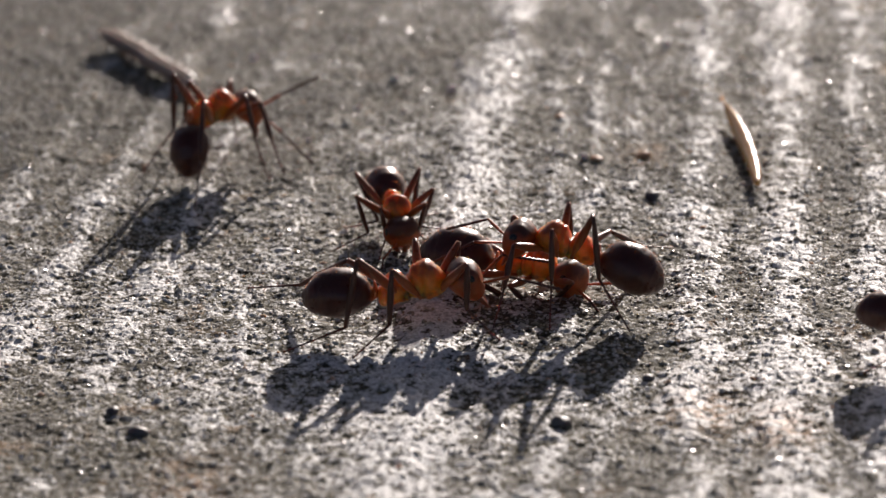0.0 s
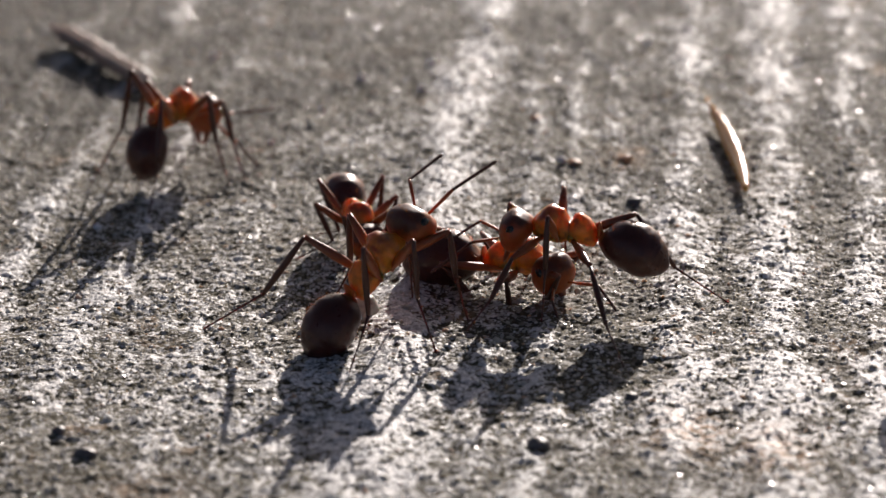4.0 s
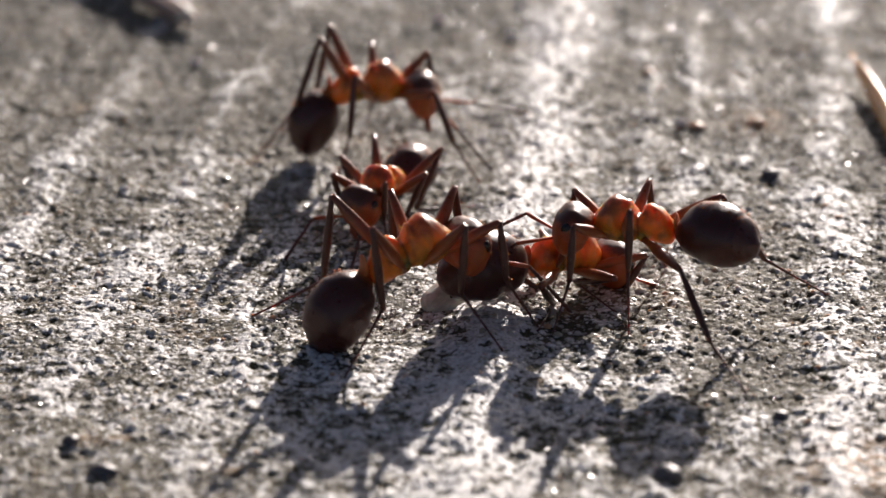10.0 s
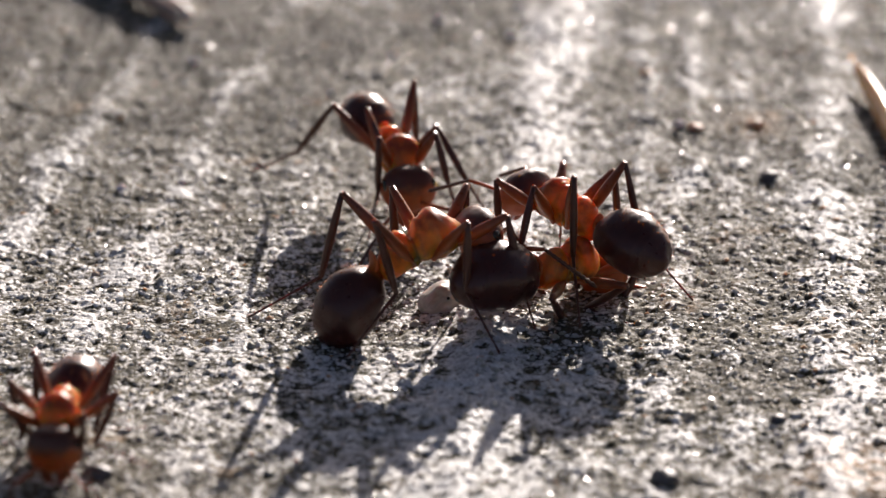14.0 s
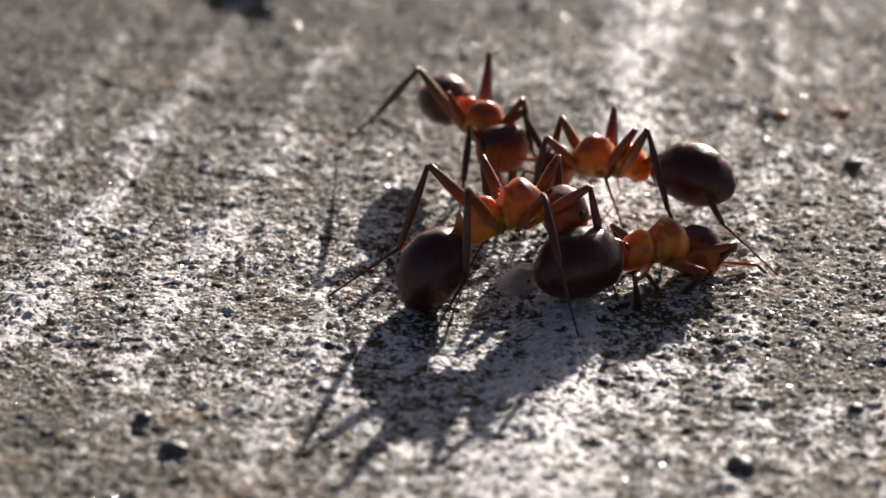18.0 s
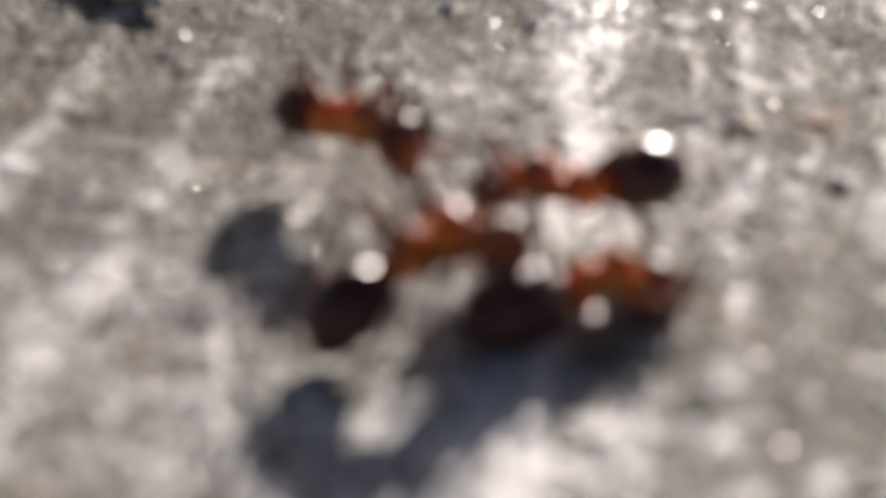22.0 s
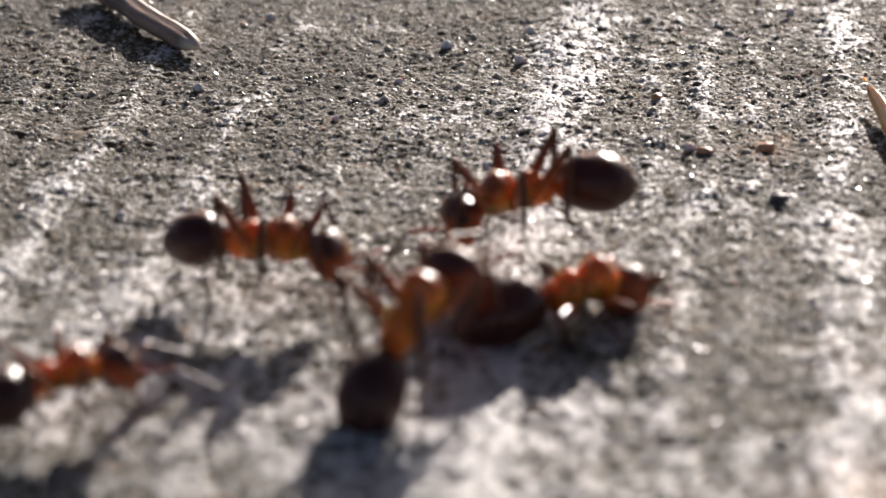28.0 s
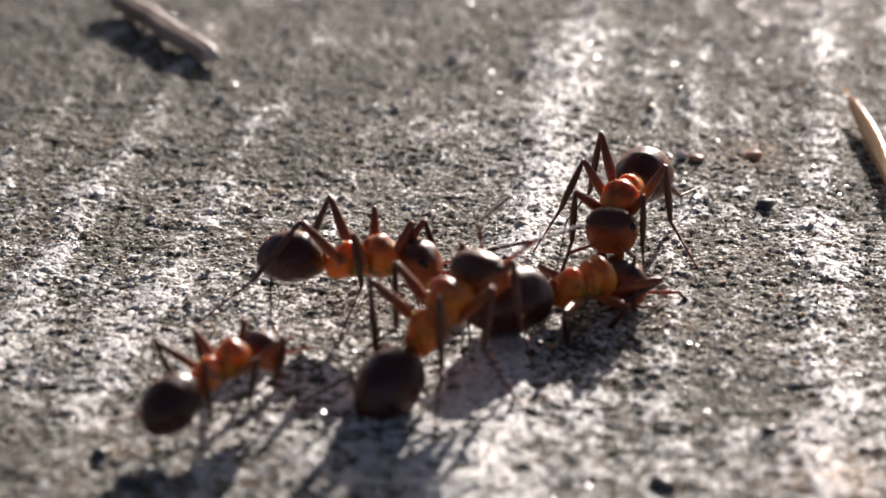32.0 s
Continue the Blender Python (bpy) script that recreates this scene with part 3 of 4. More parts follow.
GASTER_RINGS = eased([(-0.10, -0.10, 0.10, 0.10), (-0.20, -0.06, 0.34, 0.34), (-0.45, 0.02, 0.68, 0.64), (-0.85, 0.06, 0.90, 0.85), (-1.30, 0.06, 0.98, 0.94), (-1.75, 0.04, 0.94, 0.90),
                      (-2.12, 0.0, 0.79, 0.75), (-2.42, -0.05, 0.56, 0.53), (-2.60, -0.09, 0.33, 0.31), (-2.70, -0.12, 0.12, 0.11)], 5)


def banded(rings):
    """The abdomen's rings with the small steps where its plates overlap."""
    out = []
    for x, z, ry, rz in rings:
        k = 1.0
        for edge in (-0.98, -1.62, -2.12, -2.50):
            k *= 1 - 0.045 * math.exp(-(((x - edge) / 0.035) ** 2))
            k *= 1 + 0.012 * math.exp(-(((x - edge - 0.08) / 0.05) ** 2))
        out.append((x, z, ry * k, rz * k))
    return out


def shank(length, radii, material, name, parent, slot, spurs=0):
    bm = bmesh.new()
    n = len(radii)
    tube(bm, [(length * i / (n - 1), 0, 0.0) for i in range(n)], radii, 8)
    for k in range(spurs):
        x = length * (0.15 + 0.8 * k / max(1, spurs - 1))
        a = 2.4 * k
        d = Vector((0.6, math.cos(a), math.sin(a))).normalized()
        r = radii[min(n - 1, int((n - 1) * x / length))]
        b = Vector((x, 0, 0)) + Vector((0, math.cos(a), math.sin(a))) * r * 0.8
        tube(bm, [b, b + d * 0.13], [0.012, 0.003], 3)
    ob = part(name, bm, material, parent)
    ob["slot"] = slot
    return ob


def build_ant():
    """A wood ant, 7.4 mm long, with its thorax's middle at the origin and its head towards +x."""
    ant = new("ant")
    ant.empty_display_size = 2 * MM
    bm = loft(bmesh.new(), THORAX_RINGS, 30)
    uneven(bm, 0.085, 0.03, 3.0)
    hairs(bm, 60, THORAX_RINGS, 0.12, 3)
    bmesh.ops.scale(bm, vec=(1.0, 1.1, 1.1), verts=bm.verts)
    for side in (1, -1):
        for h in HIPS.values():
            tube(bm, [(h[0] + 0.14, h[1] * side * 0.5, h[2] + 0.26), (h[0] + 0.06, h[1] * side * 0.85, h[2] + 0.08), (h[0], h[1] * side, h[2] - 0.04)], [0.17, 0.20, 0.10], 10)
    part("thorax", bm, THORAX, ant, "translucent orange thorax")["slot"] = "thorax"
    bm = loft(bmesh.new(), eased([(-1.62, -0.24, 0.09, 0.09), (-1.50, -0.14, 0.20, 0.20), (-1.42, 0.02, 0.24, 0.34), (-1.36, -0.02, 0.21, 0.30), (-1.28, -0.18, 0.12, 0.14), (-1.20, -0.20, 0.10, 0.10)]), 14)
    part("petiole", bm, PETIOLE, ant)["slot"] = "petiole"
    bm = loft(bmesh.new(), banded(GASTER_RINGS), 32)
    uneven(bm, 0.06, 0.012, 14.0)
    hairs(bm, 260, GASTER_RINGS, 0.12, 5)
    bmesh.ops.scale(bm, vec=(1.08, 1.0, 1.03), verts=bm.verts)
    part("gaster", bm, GASTER, ant, "glossy brown-black banded gaster")["slot"] = "gaster"
    bm = loft(bmesh.new(), HEAD_RINGS, 30, 2.3)
    uneven(bm, 0.04, 0.016, 9.0)
    hairs(bm, 40, HEAD_RINGS, 0.10, 8)
    bmesh.ops.scale(bm, vec=(1.10, 1.22, 1.20), verts=bm.verts)
    bmesh.ops.transform(bm, matrix=NOD, verts=bm.verts)
    head = part("head", bm, HEAD, ant, "orange head with a dark crown")
    head["slot"] = "head"
    nod = Matrix.Translation(NOD.translation * MM) @ NOD.to_3x3().to_4x4()
    for side in (1, -1):
        bm = bmesh.new()
        bmesh.ops.create_uvsphere(bm, u_segments=14, v_segments=10, radius=1.0)
        bmesh.ops.scale(bm, vec=(0.21, 0.08, 0.16), verts=bm.verts)
        eye = part("eye", bm, EYE, head, "black compound eye")
        eye.matrix_basis = nod @ pose(0.64 * MM, 0.775 * side * MM, 0.25 * MM, 18 * side, 0, -4 * side)
        bm = bmesh.new()
        loops = eased([(0.0, 0.0, 0.15, 0.10), (0.22, 0.0, 0.19, 0.10), (0.48, 0.0, 0.15, 0.075), (0.66, 0.0, 0.06, 0.03)])
        loft(bm, loops, 10)
        for v in bm.verts:
            v.co.y -= side * 0.55 * v.co.x ** 2
        for k in range(4):
            x = 0.30 + 0.10 * k
            tube(bm, [(x, -side * (0.55 * x * x + 0.08), 0), (x + 0.02, -side * (0.55 * x * x + 0.22 - 0.02 * k), 0)], [0.035, 0.006], 5)
        jaw = part("mandible", bm, MANDIBLE, head, "toothed brown mandible")
        jaw.matrix_basis = nod @ pose(1.40 * MM, 0.29 * side * MM, -0.14 * MM, 0, 12, 8 * side)
        shank(SCAPE, [0.05, 0.045, 0.052, 0.06, 0.066, 0.068, 0.055], LEG, "antenna_scape", head, "scape" + "LR"[side < 0])
        beads = [0.046 if k % 2 else 0.058 + 0.001 * k for k in range(22)] + [0.02]
        shank(FLAGELLUM, beads, SHANK, "antenna_flagellum", head, "flagellum" + "LR"[side < 0])
    for leg in LEGS:
        n = leg[1]
        shank(FEMUR[n], [0.105, 0.09, 0.135, 0.17, 0.18, 0.168, 0.145, 0.115, 0.095], LEG, "femur", ant, "femur" + leg)
        shank(TIBIA[n], [0.075, 0.085, 0.11, 0.122, 0.125, 0.115, 0.098, 0.08], SHANK, "tibia", ant, "tibia" + leg, 7)
        shank(TARSUS[n], [0.06, 0.055, 0.048, 0.040, 0.048, 0.032, 0.03, 0.04, 0.028, 0.036, 0.026, 0.034, 0.03], SHANK, "tarsus", ant, "tarsus" + leg, 4)
    return ant


def aimed(start, way, over):
    """A pose at start with +x along way and +z towards over."""
    x = way.normalized()
    z = (over - x * over.dot(x))
    z = z.normalized() if z.length > 1e-6 else x.orthogonal().normalized()
    y = z.cross(x)
    m = Matrix((x, y, z)).transposed().to_4x4()
    m.translation = start
    return m


def eased_track(ts, values, at):
    """Values at the times, gliding between rows without overshoot."""
    ts, v = np.array(ts, float), np.array(values, float)
    h, d = np.diff(ts), np.diff(v) / np.diff(ts)
    s = np.zeros(len(v))
    for i in range(1, len(v) - 1):
        if d[i - 1] * d[i] > 0:
            s[i] = 2 * d[i - 1] * d[i] / (d[i - 1] + d[i])
    out = []
    for t in at:
        i = min(max(int(np.searchsorted(ts, t) - 1), 0), len(h) - 1)
        u = (t - ts[i]) / h[i]
        out.append((2 * u ** 3 - 3 * u * u + 1) * v[i] + (u ** 3 - 2 * u * u + u) * h[i] * s[i] + (3 * u * u - 2 * u ** 3) * v[i + 1] + (u ** 3 - u * u) * h[i] * s[i + 1])
    return np.array(out)


def ground_z(x, y):
    return float(GRID_Z[min(int(np.searchsorted(GRID_Y, y)), len(GRID_Y) - 1), min(int(np.searchsorted(GRID_X, x)), len(GRID_X) - 1)])


STEP = 0.25
TIMES = [i * STEP for i in range(int(32 / STEP) + 1)]


def stride(ant, rows, roll=0.0, plants=(), seed=0, feelers=None, knee=62.0, spread=1.0, bend=38.0, curve=0.25, size=1.0, full=1.0):
    """Moves an ant and its parts. rows: seconds, the thorax's place in mm, its heading and pitch, the head's turn and pitch, the gaster's turn and pitch.
    plants: (leg, from, to, x, y) where a foot is held on the ground; the other feet step as the body moves.
    feelers: rows of (seconds, left swing, left lift, right swing, right lift) of the antennae. knee: how steeply the thighs rise at most. spread: how wide the legs stand.
    bend: how far the feelers droop. curve: how much of their swing the tips keep. size: the ant's size beside its sisters. full: how swollen its gaster is."""
    ant.scale = (size, size, size)
    rows = [(r[0], r[1] / size, r[2] / size, r[3] / size, *r[4:]) for r in rows]
    plants = [(*p[:3], p[3] / size, p[4] / size) for p in plants]
    knee_top = knee
    slots = {o["slot"]: o for o in ant.children_recursive if "slot" in o}
    slots["gaster"].scale = (full, full, full)
    ts = [r[0] for r in rows]
    cols = [eased_track(ts, [r[c] for r in rows], TIMES) for c in range(1, 10)]
    moves = {key: [] for key in slots}
    body, feet, steps = [], {}, {}
    rnd = random.Random(seed)
    for i, t in enumerate(TIMES):
        x, y, z, yaw, pitch, hy, hp, gy, gp = (c[i] for c in cols)
        m = Matrix.Translation((x, y, z)) @ pose(0, 0, 0, 0, 0, yaw) @ pose(0, 0, 0, 0, -pitch, 0) @ pose(0, 0, 0, roll)
        inv = m.inverted()
        body.append((t, m))
        turn = inv.to_3x3().to_4x4()
        head = Matrix.Translation((NECK, 0, 0)) @ turn @ pose(0, 0, 0, 0, 0, yaw + hy) @ pose(0, 0, 0, 0, -hp, 0) @ pose(0, 0, 0, roll)
        moves["head"].append((t, head))
        moves["gaster"].append((t, Matrix.Translation((WAIST, 0, -0.1)) @ turn @ pose(0, 0, 0, 0, 0, yaw + gy) @ pose(0, 0, 0, 0, -gp, 0) @ pose(0, 0, 0, roll)))
        for s, side in (("L", 1), ("R", -1)):
            if feelers:
                k = 1 if side > 0 else 3
                swing, lift = (float(np.interp(t, [f[0] for f in feelers], [f[c] for f in feelers])) for c in (k, k + 1))
            else:
                swing, lift = 38, 14
            ph = seed * 1.7 + side
            swing, lift = radians(swing + 6 * math.sin(1.3 * t + ph)), radians(lift + 5 * math.sin(1.9 * t + ph))
            base = NOD @ Vector((1.20, 0.26 * side, 0.28))
            way = Vector((math.cos(lift) * math.cos(swing), side * math.cos(lift) * math.sin(swing), math.sin(lift)))
            moves["scape" + s].append((t, aimed(base, way, Vector((0, 0, 1)))))
            low = lift - radians(bend)
            way2 = Vector((math.cos(low) * math.cos(swing * curve), side * math.cos(low) * math.sin(swing * curve), math.sin(low)))
            moves["flagellum" + s].append((t, aimed(base + way * SCAPE, way2, Vector((0, 0, 1)))))
        level = pose(0, 0, 0, 0, 0, yaw)
        for j, leg in enumerate(LEGS):
            n, side = leg[1], 1 if leg[0] == "L" else -1
            if roll > 90:
                side = -side
            rest = Vector((x, y, 0)) + level @ Vector((REST[n][0], REST[n][1] * side, 0)) * spread
            held = [p for p in plants if p[0] == leg and p[1] <= t <= p[2]]
            if held:
                want = Vector((held[0][3], held[0][4], 0))
                limit = 0.05
            else:
                want, limit = rest, 0.9 + 0.5 * ((j * 3 + i) % 2)
            if leg not in feet:
                feet[leg] = want + Vector((rnd.uniform(-0.3, 0.3), rnd.uniform(-0.3, 0.3), 0)) * (0 if held else 1)
            gap = want - feet[leg]
            lifted = 0.0
            if gap.length > limit:
                feet[leg] = want
                lifted = 0.25
            tip = Vector((feet[leg].x, feet[leg].y, ground_z(feet[leg].x * size, feet[leg].y * size) / size + 0.03 + lifted))
            hip = m @ Vector((HIPS[n][0], HIPS[n][1] * (1 if leg[0] == "L" else -1), HIPS[n][2]))
            a, b, c = FEMUR[n], TIBIA[n], TARSUS[n]
            flat = Vector((hip.x - tip.x, hip.y - tip.y, 0))
            reach = (hip - tip).length
            if reach > 0.97 * (a + b + c):
                tip = hip + (tip - hip) * (0.97 * (a + b + c) / reach)
                tip.z = max(tip.z, ground_z(tip.x * size, tip.y * size) / size + 0.03)
                flat = Vector((hip.x - tip.x, hip.y - tip.y, 0))
            out = -flat.normalized() if flat.length > 1e-6 else Vector((0, 1, 0))
            best = None
            for k in range(28):
                el = radians(knee_top - 4 * k)
                knee = hip + a * (out * math.cos(el) + Vector((0, 0, 1)) * math.sin(el))
                far = (knee - tip).length
                if best is None or abs(far - 0.99 * (b + c)) < best[0]:
                    best = (abs(far - 0.99 * (b + c)), knee)
                if far <= 0.99 * (b + c):
                    break
            knee = best[1]
            line = tip - knee
            d = min(max(line.length, abs(b - c) + 0.02), 0.999 * (b + c))
            line.normalize()
            cosine = (b * b + d * d - c * c) / (2 * b * d)
            fold = -out - Vector((0, 0, 0.6))
            fold = (fold - line * fold.dot(line)).normalized()
            ankle = knee + b * (line * cosine + fold * math.sqrt(max(0, 1 - cosine * cosine)))
            tip = ankle + (tip - ankle).normalized() * c
            up = Vector((0, 0, 1)) + out * 0.3
            for key, start, end in (("femur", hip, knee), ("tibia", knee, ankle), ("tarsus", ankle, tip)):
                moves[key + leg].append((t, inv @ aimed(start, end - start, up)))
    def metric(rows_, k=1.0):
        return [(t, Matrix.Translation(m.translation * MM * k) @ m.to_3x3().to_4x4()) for t, m in rows_]
    walk(ant, metric(body, size))
    for key, rows_ in moves.items():
        if rows_:
            walk(slots[key], metric(rows_))


ANTS = {}
first = build_ant()
for key, label in (("A", "red wood ant pulling at the abdomen of a fallen ant"), ("B", "red wood ant standing over and biting a fallen ant"),
                   ("C", "red wood ant pinned flat on the concrete by the others"), ("D", "red wood ant on raised legs watching the fight"),
                   ("E", "dark-looking wood ant walking past the fight"), ("G", "wood ant passing at the rim of the fight")):
    ANTS[key] = first if key == "A" else copy_thing(first, Matrix())
    tagged(ANTS[key], label, "ant", "fighting wood ants")


def motions():
    stride(ANTS["A"], [
        (0, 0.50, -10.35, 1.82, 5, 5, 1, 6, -2, 0),
        (2, 0.92, -9.15, 2.25, 22, 17, 6, 20, -5, 23),
        (3, -0.21, -9.56, 2.42, 28, 20, -3, 21, 7, 29),
        (4, 0.33, -9.16, 2.69, 41, 31, 2, 39, -1, 45),
        (7, -1.14, -8.91, 2.65, 16, 21, 6, -14, -5, 56),
        (8, -1.18, -9.29, 2.70, 18, 22, 10, -33, -7, 57),
        (9, -1.18, -9.67, 2.66, 19, 17, 9, -37, -7, 55),
        (10, -1.34, -9.78, 2.65, 26, 11, 5, -31, -4, 55),
        (11, -1.34, -9.76, 2.68, 23, 16, 3, -33, -3, 58),
        (12, -1.11, -9.49, 2.68, 23, 16, 4, -33, -3, 58),
        (13, -1.03, -9.43, 2.67, 22, 16, 1, -20, -1, 58),
        (13.5, -1.01, -9.38, 2.67, 22, 16, 1, -20, -1, 57),
        (15.5, -0.79, -8.57, 2.61, 26, 7, 0, -22, 1, 49),
        (16, -0.84, -8.66, 2.62, 26, 8, -4, -21, 5, 52),
        (17, -0.86, -8.33, 2.67, 25, 6, -3, -32, 4, 54),
        (19, -0.73, -7.96, 2.64, 21, 8, 0, -29, 0, 51),
        (20, -0.74, -8.00, 2.66, 24, 8, 2, -33, -2, 52),
        (21, -0.85, -8.52, 2.72, 29, 3, 4, -35, -5, 43),
        (22, -0.79, -8.39, 2.76, 27, 7, 5, -38, -7, 46),
        (23, -0.99, -8.46, 2.76, 34, 5, 5, -41, -6, 46),
        (24, -1.62, -9.77, 2.73, 51, 6, 4, -30, -4, 48),
        (25, -1.60, -10.47, 2.66, 54, 9, 0, -13, 1, 46),
        (27.5, -1.10, -11.51, 2.56, 55, 15, -5, 6, 7, 45),
        (28, -1.03, -12.55, 2.62, 56, 22, -3, 10, 4, 53),
        (29, -0.67, -12.69, 2.45, 47, 23, -1, 19, 0, 48),
        (30, -0.59, -12.65, 2.47, 45, 25, 3, 19, -3, 50),
        (31, -0.56, -12.56, 2.39, 46, 22, 2, 24, -3, 42),
        (32, -0.67, -12.38, 2.36, 50, 24, 0, 28, 1, 40),
    ], plants=[("L3", 0, 3, -6.29, -5.85), ("L3", 3.25, 25, -6.23, -8.58), ("R2", 7, 25, 1.42, -11.67), ("R3", 0, 2.75, -4.67, -12.61), ("R2", 0, 2.75, -1.92, -13.35), ("R3", 14, 22, -3.09, -12.28)], seed=1, knee=46.0, size=1.10, full=0.93)
    stride(ANTS["B"], [
        (0, 6.41, -8.62, 2.68, 166, 11, 2, 1, -3, 20),
        (2, 7.38, -5.99, 2.93, 167, 6, 3, -2, -6, 18),
        (4, 7.30, -6.60, 2.89, 169, 3, 4, -10, -7, 20),
        (7, 5.54, -7.83, 2.90, 158, 4, 2, -16, -4, 18),
        (8, 5.62, -8.21, 2.86, 162, -3, 6, -16, -14, 15),
        (9, 5.34, -7.78, 2.88, 160, -1, 4, -16, -9, 8),
        (10, 5.33, -8.07, 2.82, 167, -4, 6, -10, -21, -2),
        (11, 5.53, -8.95, 2.79, 174, 4, 2, 0, -6, 10),
        (12, 4.97, -9.27, 2.84, 159, 8, 1, -3, -4, 15),
        (13, 4.20, -7.73, 2.82, 136, 11, -9, -3, 7, 19),
        (13.5, 3.86, -7.01, 2.61, 131, 9, -4, 8, 4, 5),
        (15.5, 2.65, -3.50, 2.59, 149, -9, -5, -38, -4, 8),
        (16, 2.75, -3.15, 2.56, 154, -9, -4, -36, -6, 7),
        (17, 2.30, -2.90, 2.42, 165, -10, 3, -26, -9, 5),
        (19, 2.25, -2.60, 2.33, 168, 2, -12, -33, -8, 4),
        (21, 2.16, -2.70, 2.32, 180, 8, -7, -52, 35, -8),
        (23, 2.24, -2.76, 2.33, 183, 5, -4, -32, 34, 1),
        (24, 2.11, -3.24, 2.40, 186, -4, 0, -23, 25, 14),
        (25, 1.92, -3.26, 2.43, 188, -7, 1, -23, 10, 18),
        (27.5, 1.87, -2.22, 2.40, 191, -10, 2, -28, -1, 9),
        (28, 1.75, -2.21, 2.36, 201, -8, 3, -29, -1, 4),
        (29, 1.69, -1.95, 2.49, 222, -10, 11, -44, -14, 10),
        (29.5, 2.29, -0.67, 2.65, 222, -10, 1, -35, -2, 24),
        (30, 3.26, 0.44, 2.67, 232, -3, 4, -32, -3, 29),
        (30.5, 4.19, -0.36, 2.58, 252, -9, 8, -37, -6, 16),
        (31, 5.07, -1.76, 2.39, 257, -12, 9, -31, -12, -3),
        (32, 5.35, -2.37, 2.44, 254, -5, 0, -24, 0, 7),
    ], plants=[("R3", 0, 1, 11.20, -2.60), ("R3", 1.5, 2.75, 14.00, -7.70), ("L1", 0, 2.75, 3.50, -10.90), ("L3", 1.5, 2.75, 10.20, -11.90), ("R3", 3, 6, 13.48, -7.34), ("L3", 3, 6, 9.25, -14.11), ("R3", 7, 12.5, 11.52, -7.31), ("L3", 7, 12.5, 8.55, -15.20), ("L1", 3, 6, 3.23, -10.57), ("L1", 7, 12.5, 2.92, -10.20), ("L2", 7, 12.5, 5.21, -10.20), ("R3", 15, 18.5, 7.60, -6.10), ("R3", 19, 26, 8.30, 0.80), ("L3", 14.5, 18.5, 5.10, -6.80), ("L3", 19, 26, 6.30, -5.90), ("L2", 15, 18.5, 2.90, -3.20), ("L3", 29.5, 30.25, 6.60, 1.50), ("R1", 29.5, 30.25, 0.50, 3.00), ("L3", 30.5, 32, 8.91, 6.03)], seed=2, knee=58.0)
    stride(ANTS["C"], [
        (0, 5.11, -6.52, 1.01, -20, -4, -15, -15, 9, -7),
        (2, 5.62, -5.37, 1.30, -14, 0, -11, -58, 8, 0),
        (4, 5.58, -5.22, 1.18, -29, 4, -28, -19, 20, 5),
        (7, 3.60, -6.54, 1.21, 35, -6, -1, -33, -2, -2),
        (8, 3.67, -6.41, 1.28, 32, -8, 1, -38, -4, -2),
        (9, 3.43, -6.64, 1.14, 39, -7, 2, -24, -4, -8),
        (10, 3.39, -6.67, 1.23, 30, -9, -3, -31, 4, -4),
        (11, 3.28, -6.78, 1.27, 38, -9, 2, -38, -2, -9),
        (12, 3.46, -7.18, 1.26, 38, -10, -1, -34, 2, -10),
        (13, 3.39, -7.27, 1.29, 46, -10, 4, -39, -5, -7),
        (13.5, 3.44, -7.50, 1.26, 47, -10, 6, -36, -10, -11),
        (15.5, 3.74, -7.00, 1.27, 39, -8, -2, -33, 2, 5),
        (16, 3.75, -6.88, 1.26, 38, -7, -1, -33, 1, 3),
        (17, 3.73, -6.90, 1.23, 36, -7, -3, -30, 4, 1),
        (19, 3.75, -7.06, 1.14, 39, -6, -1, -22, 2, -6),
        (21, 3.25, -7.20, 1.27, 42, -7, 2, -36, -4, 2),
        (23, 3.69, -6.92, 1.24, 43, -4, 7, -33, -11, 6),
        (24, 3.55, -7.54, 1.26, 43, -4, 8, -35, -11, 8),
        (25, 3.61, -7.24, 1.27, 42, -3, 6, -34, -9, 9),
        (27.5, 3.96, -6.93, 1.25, 38, -4, 12, -37, -15, 5),
        (28, 3.95, -7.23, 1.28, 38, -2, 13, -38, -15, 9),
        (29, 3.87, -6.77, 1.23, 45, -8, 4, -30, -5, -5),
        (30, 4.05, -6.76, 1.19, 43, -8, 3, -27, -4, -8),
        (31, 4.01, -6.77, 1.14, 41, -5, 5, -23, -9, -5),
        (32, 3.96, -6.82, 1.17, 40, -5, 5, -26, -8, -1),
    ], plants=[], knee=10.0, spread=0.95, seed=3, full=1.12)
